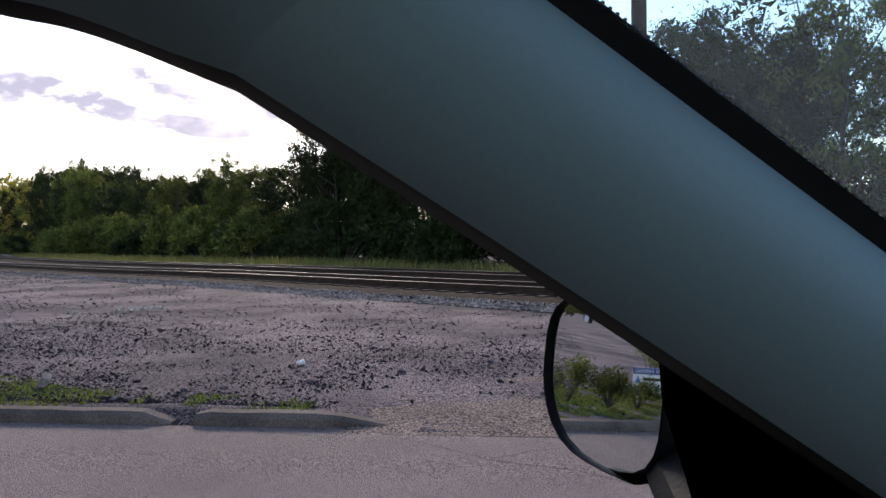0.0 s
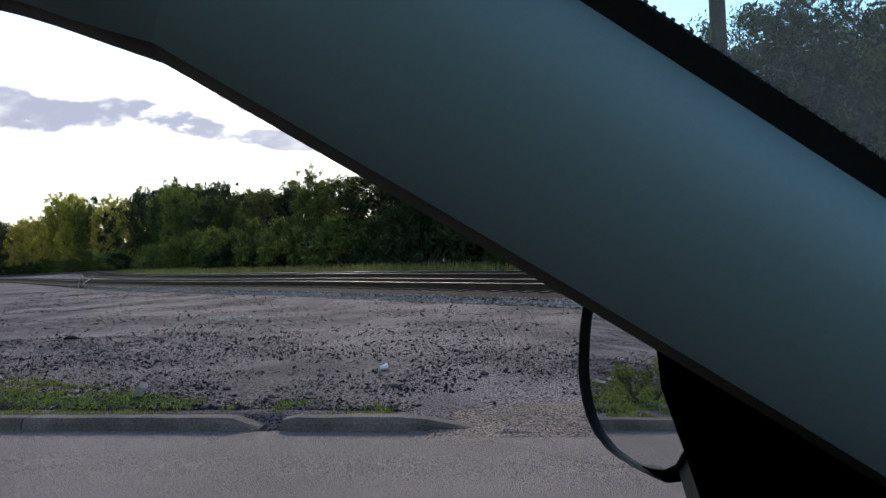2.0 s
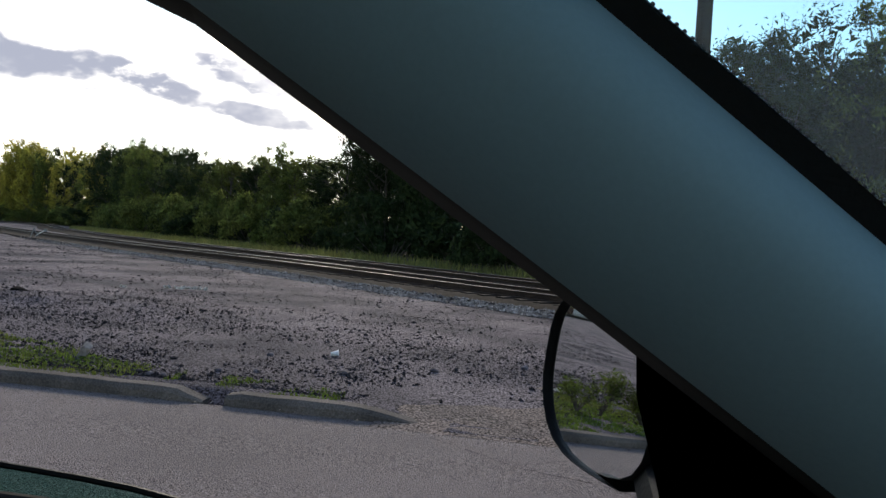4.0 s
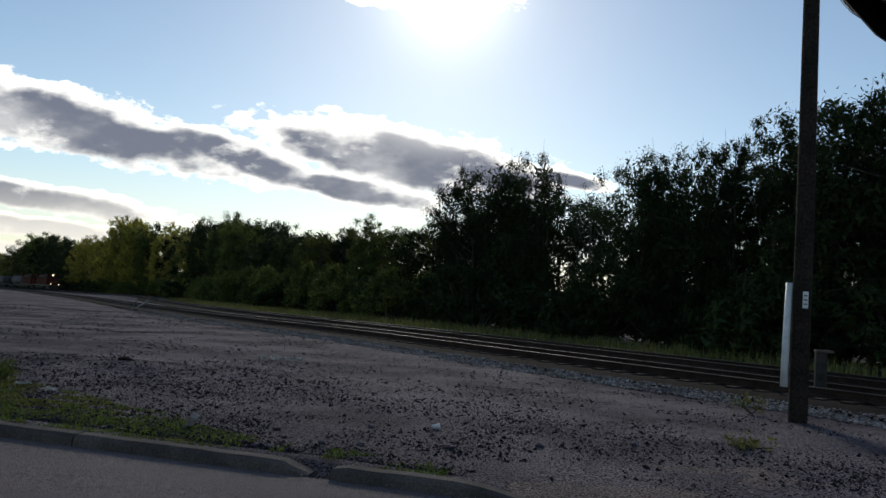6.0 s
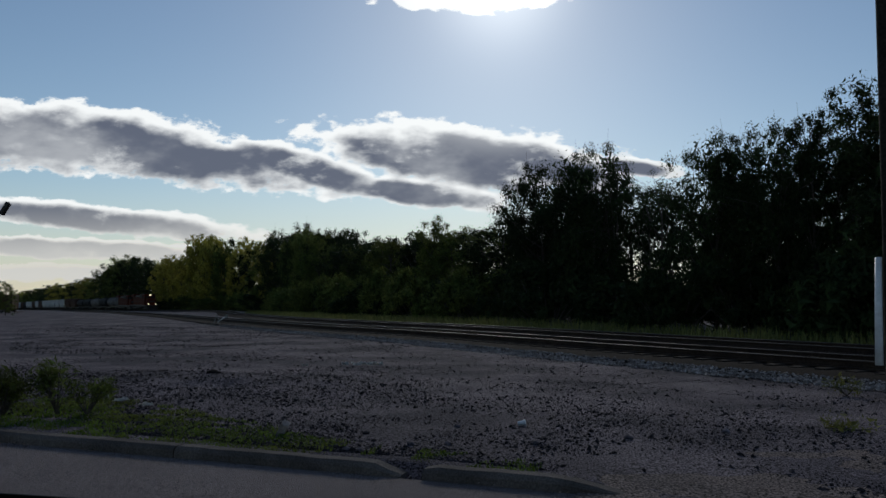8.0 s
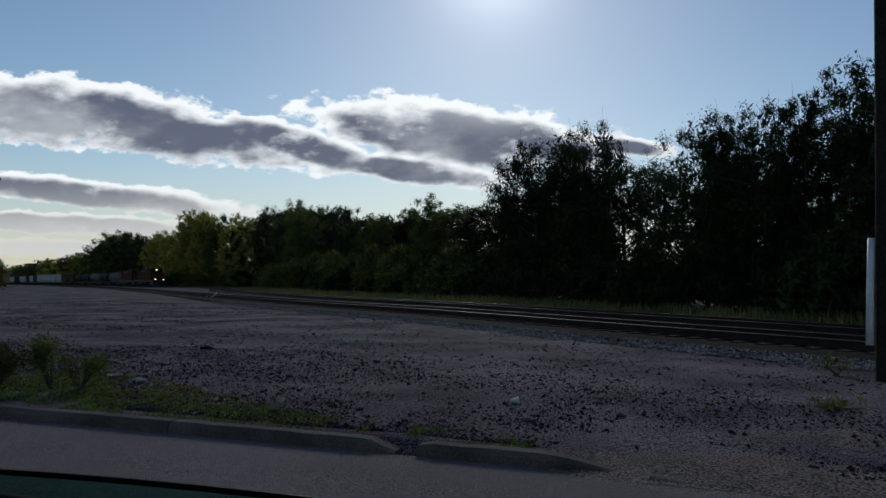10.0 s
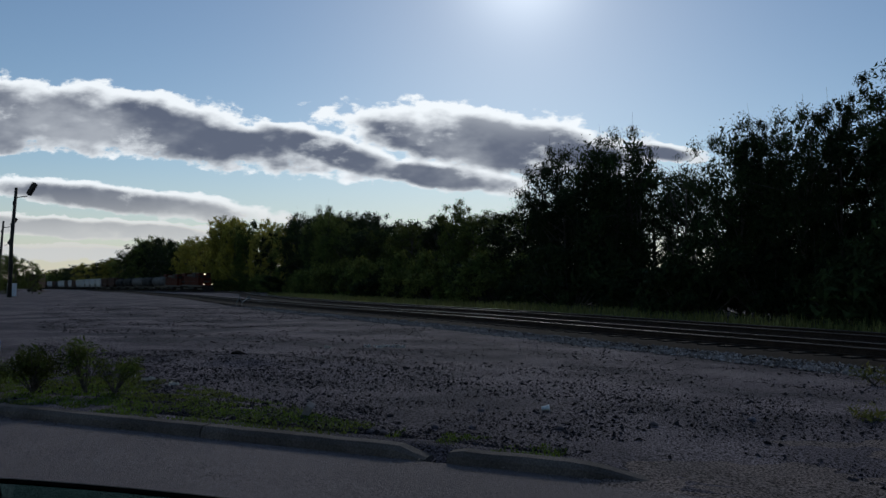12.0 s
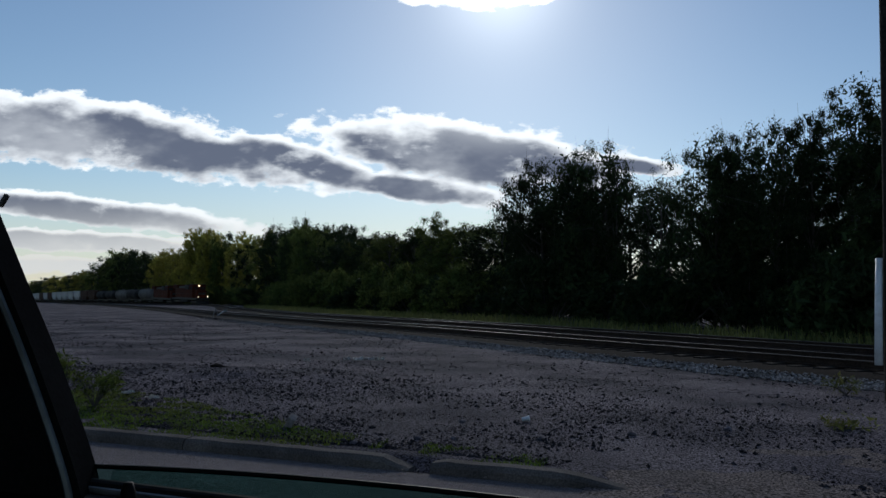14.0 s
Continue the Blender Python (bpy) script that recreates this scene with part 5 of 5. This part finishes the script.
    face = bm.faces.new([bm.verts.new((float(x), 0.425, float(z))) for x, z in top_line] + ring)
    bmesh.ops.solidify(bm, geom=[face], thickness=0.004)
    pane = part("door_glass", bm, M["door_glass"], root, "teal edge of the lowered window")
    pane.visible_shadow = False
    part("glass_edge", tube([(x, 0.427, z) for x, z in top_line], [0.0022] * 24, 6), M["black"], pane, "dark ground edge")
    knob = part("lock_knob", tube([(-0.9195, 0.368, 1.359), (-0.9195, 0.368, 1.374), (-0.9195, 0.368, 1.3815)], [0.0055, 0.0055, 0.0035], 14), M["black"], root, "black lock knob", True)
    bm = bmesh.new()
    ring = [bm.verts.new((-0.9195 + r * math.cos(a), 0.368 + 0.8 * r * math.sin(a), 1.3612 + h)) for r, h in ((0.015, 0.001), (0.019, 0.003), (0.0235, 0.0)) for a in (2 * math.pi * k / 20 for k in range(20))]
    for j in range(2):
        for k in range(20):
            bm.faces.new((ring[j * 20 + k], ring[j * 20 + (k + 1) % 20], ring[(j + 1) * 20 + (k + 1) % 20], ring[(j + 1) * 20 + k]))
    part("knob_ring", bm, M["trim"], knob)
    rear = [(-0.99, 0.42, 1.32), (-1.0, 0.42, 1.368), (-1.03, 0.42, 1.43), (-1.06, 0.42, 1.484), (-1.09, 0.42, 1.533), (-1.125, 0.42, 1.592), (-1.22, 0.42, 1.75)]
    rows = [[Vector(p) + Vector(d) for d in ((-0.006, 0.01, 0), (0.0, 0.0, 0), (0.020, -0.037, 0), (-0.03, -0.042, 0), (-0.25, -0.05, 0))] for p in curve_points(rear, 5)]
    part("rear_door_frame", loft(rows), M["felt"], root, "black rear window frame")
    strip = [Vector(p) + Vector((0.012, -0.041, 0.0)) for p in curve_points(rear, 5)]
    part("frame_strip", tube(strip, [0.003] * len(strip), 6), M["steel"], root, "thin grey trim line")
    # shell that closes the cabin: roof, floor, far side, rear, dashboard
    part("headliner", box(-0.9, -0.38, 1.90, 1.75, 1.25, 0.04, 0.015), M["headliner"], root)
    part("floor_pan", box(-0.3, -0.37, 0.34, 3.4, 1.5, 0.06, 0.02), M["black"], root)
    part("far_door", box(-0.45, -1.14, 0.83, 1.9, 0.07, 0.94, 0.02), M["black"], root)
    # unseen windowless rear, side panels and seat, added to keep light off the pillar
    part("rear_wall", box(-1.95, -0.37, 1.12, 0.08, 1.5, 1.6, 0.02), M["black"], root)
    for y in (0.36, -1.14):
        part("rear_side_panel", box(-1.62, y, 1.12, 0.7, 0.06, 1.6, 0.02), M["black"], root)
    for y in (-0.72,):
        seat = part("seat", box(-0.75, y, 0.62, 0.5, 0.5, 0.16, 0.05), M["black"], root)
        part("seat_back", box(-1.05, y, 1.0, 0.14, 0.5, 0.75, 0.05), M["black"], seat)
        part("headrest", box(-1.1, y, 1.47, 0.1, 0.28, 0.18, 0.04), M["black"], seat)
    part("dashboard", box(0.62, -0.37, 1.0, 0.55, 1.45, 0.35, 0.05), M["black"], root)
    rows = []
    for x, z in ((-2.0, 1.86), (-1.7, 1.95), (-1.0, 1.99), (-0.5, 1.97), (-0.2, 1.92), (-0.1, 1.87)):
        rows.append([Vector((x, -0.37 + 0.76 * k, z + 0.035 * (1 - k * k))) for k in np.linspace(-1, 1, 9)])
    roof = loft(rows)
    bmesh.ops.solidify(roof, geom=roof.faces[:], thickness=0.02)
    part("roof", roof, M["paint"], root, smooth=True)
    rows = []
    for x, z in ((0.72, 1.13), (1.1, 1.08), (1.7, 1.02), (2.2, 0.92), (2.38, 0.78)):
        rows.append([Vector((x, -0.37 + 0.80 * k, z + 0.05 * (1 - k * k))) for k in np.linspace(-1, 1, 9)])
    hood = loft(rows)
    bmesh.ops.solidify(hood, geom=hood.faces[:], thickness=0.02)
    part("bonnet", hood, M["paint"], root, smooth=True)
    part("front_bumper", box(2.42, -0.37, 0.58, 0.2, 1.66, 0.34, 0.07), M["paint"], root)
    part("grille", box(2.44, -0.37, 0.8, 0.06, 0.9, 0.14, 0.02), M["black"], root)
    part("rear_bumper", box(-2.12, -0.37, 0.58, 0.2, 1.66, 0.34, 0.07), M["paint"], root)
    for y in (-1.02, 0.28):
        part("headlamp", box(2.38, y, 0.82, 0.12, 0.26, 0.16, 0.04), M["white"], root)
        part("tail_lamp", box(-2.02, y, 1.0, 0.06, 0.16, 0.3, 0.02), M["rust"], root)
    for y in (0.445, -1.19):
        part("body_side", box(0.15, y, 0.72, 4.5, 0.05, 0.66, 0.024), M["paint"], root)
    for x in (1.5, -1.5):
        for y in (-1.1, 0.36):
            w = part("wheel", tube([(x, y - 0.1, 0.42), (x, y + 0.1, 0.42)], [0.33, 0.33], 24), M["rubber"], root)
    for x, y in ((-1.25, 0.33), (-1.25, -1.1)):
        part("door_pillar", box(x - 0.08, y, 1.58, 0.12, 0.05, 0.6, 0.02), M["black"], root)
    # door mirror
    n = Vector(MIRROR_N).normalized()
    t = Vector((0, 0, 1)).cross(n).normalized()
    u = n.cross(t)
    c = Vector(MIRROR_C)
    W, H = 0.117, 0.079

    def rim(k, push_back, sides=40):
        out_pts = []
        for a in range(sides):
            an = 2 * math.pi * a / sides
            ca, sa = math.cos(an), math.sin(an)
            q = (abs(ca) ** 4 + abs(sa) ** 4) ** -0.25
            skew = 0.55 * W * sa * sa if sa < 0 and ca < 0.3 else 0.0
            out_pts.append(c + t * (W * k * q * ca + skew) + u * (H * k * q * sa + 0.008 * q * ca) - n * push_back)
        return out_pts
    rows = [rim(0.98, 0.008), rim(0.986, -0.001), rim(0.993, -0.002), rim(1.0, 0.002), rim(0.985, 0.016), rim(0.88, 0.055), rim(0.7, 0.095), rim(0.2, 0.11)]
    part("mirror_housing", loft([r + [r[0]] for r in rows]), M["black"], root, "black door mirror housing", True)
    bm = bmesh.new()
    bm.faces.new([bm.verts.new(p) for p in rim(0.985, 0.004)])
    part("mirror_glass", bm, M["mirror"], root, "silvered door mirror glass")
    part("mirror_arm", tube([c - n * 0.05 - u * 0.05 + t * 0.05, Vector((-0.06, 0.42, 1.33))], [0.03, 0.035], 10), M["black"], root)


MIRROR_N = (-1.05, -0.44, 0.105)
MIRROR_C = (-0.137, 0.69, 1.432)
passenger_car()


# ---- what moves: the train along the main track ----
def motions():
    speed = 8.55
    nose14 = 189.8
    behind = 0.0
    for car, length in TRAIN:
        rows = []
        for k in range(15):
            s = nose14 + (14.0 - k) * speed + behind + length / 2
            p, q = b_path(s + 6), b_path(s - 6)
            d = q - p
            mid = (p + q) / 2
            rows.append((float(k), pose(mid.x, mid.y, 0.415 + grade(mid.x, mid.y), 0, 0, math.degrees(math.atan2(d.y, d.x)))))
        walk(car, rows)
        behind += length


motions()
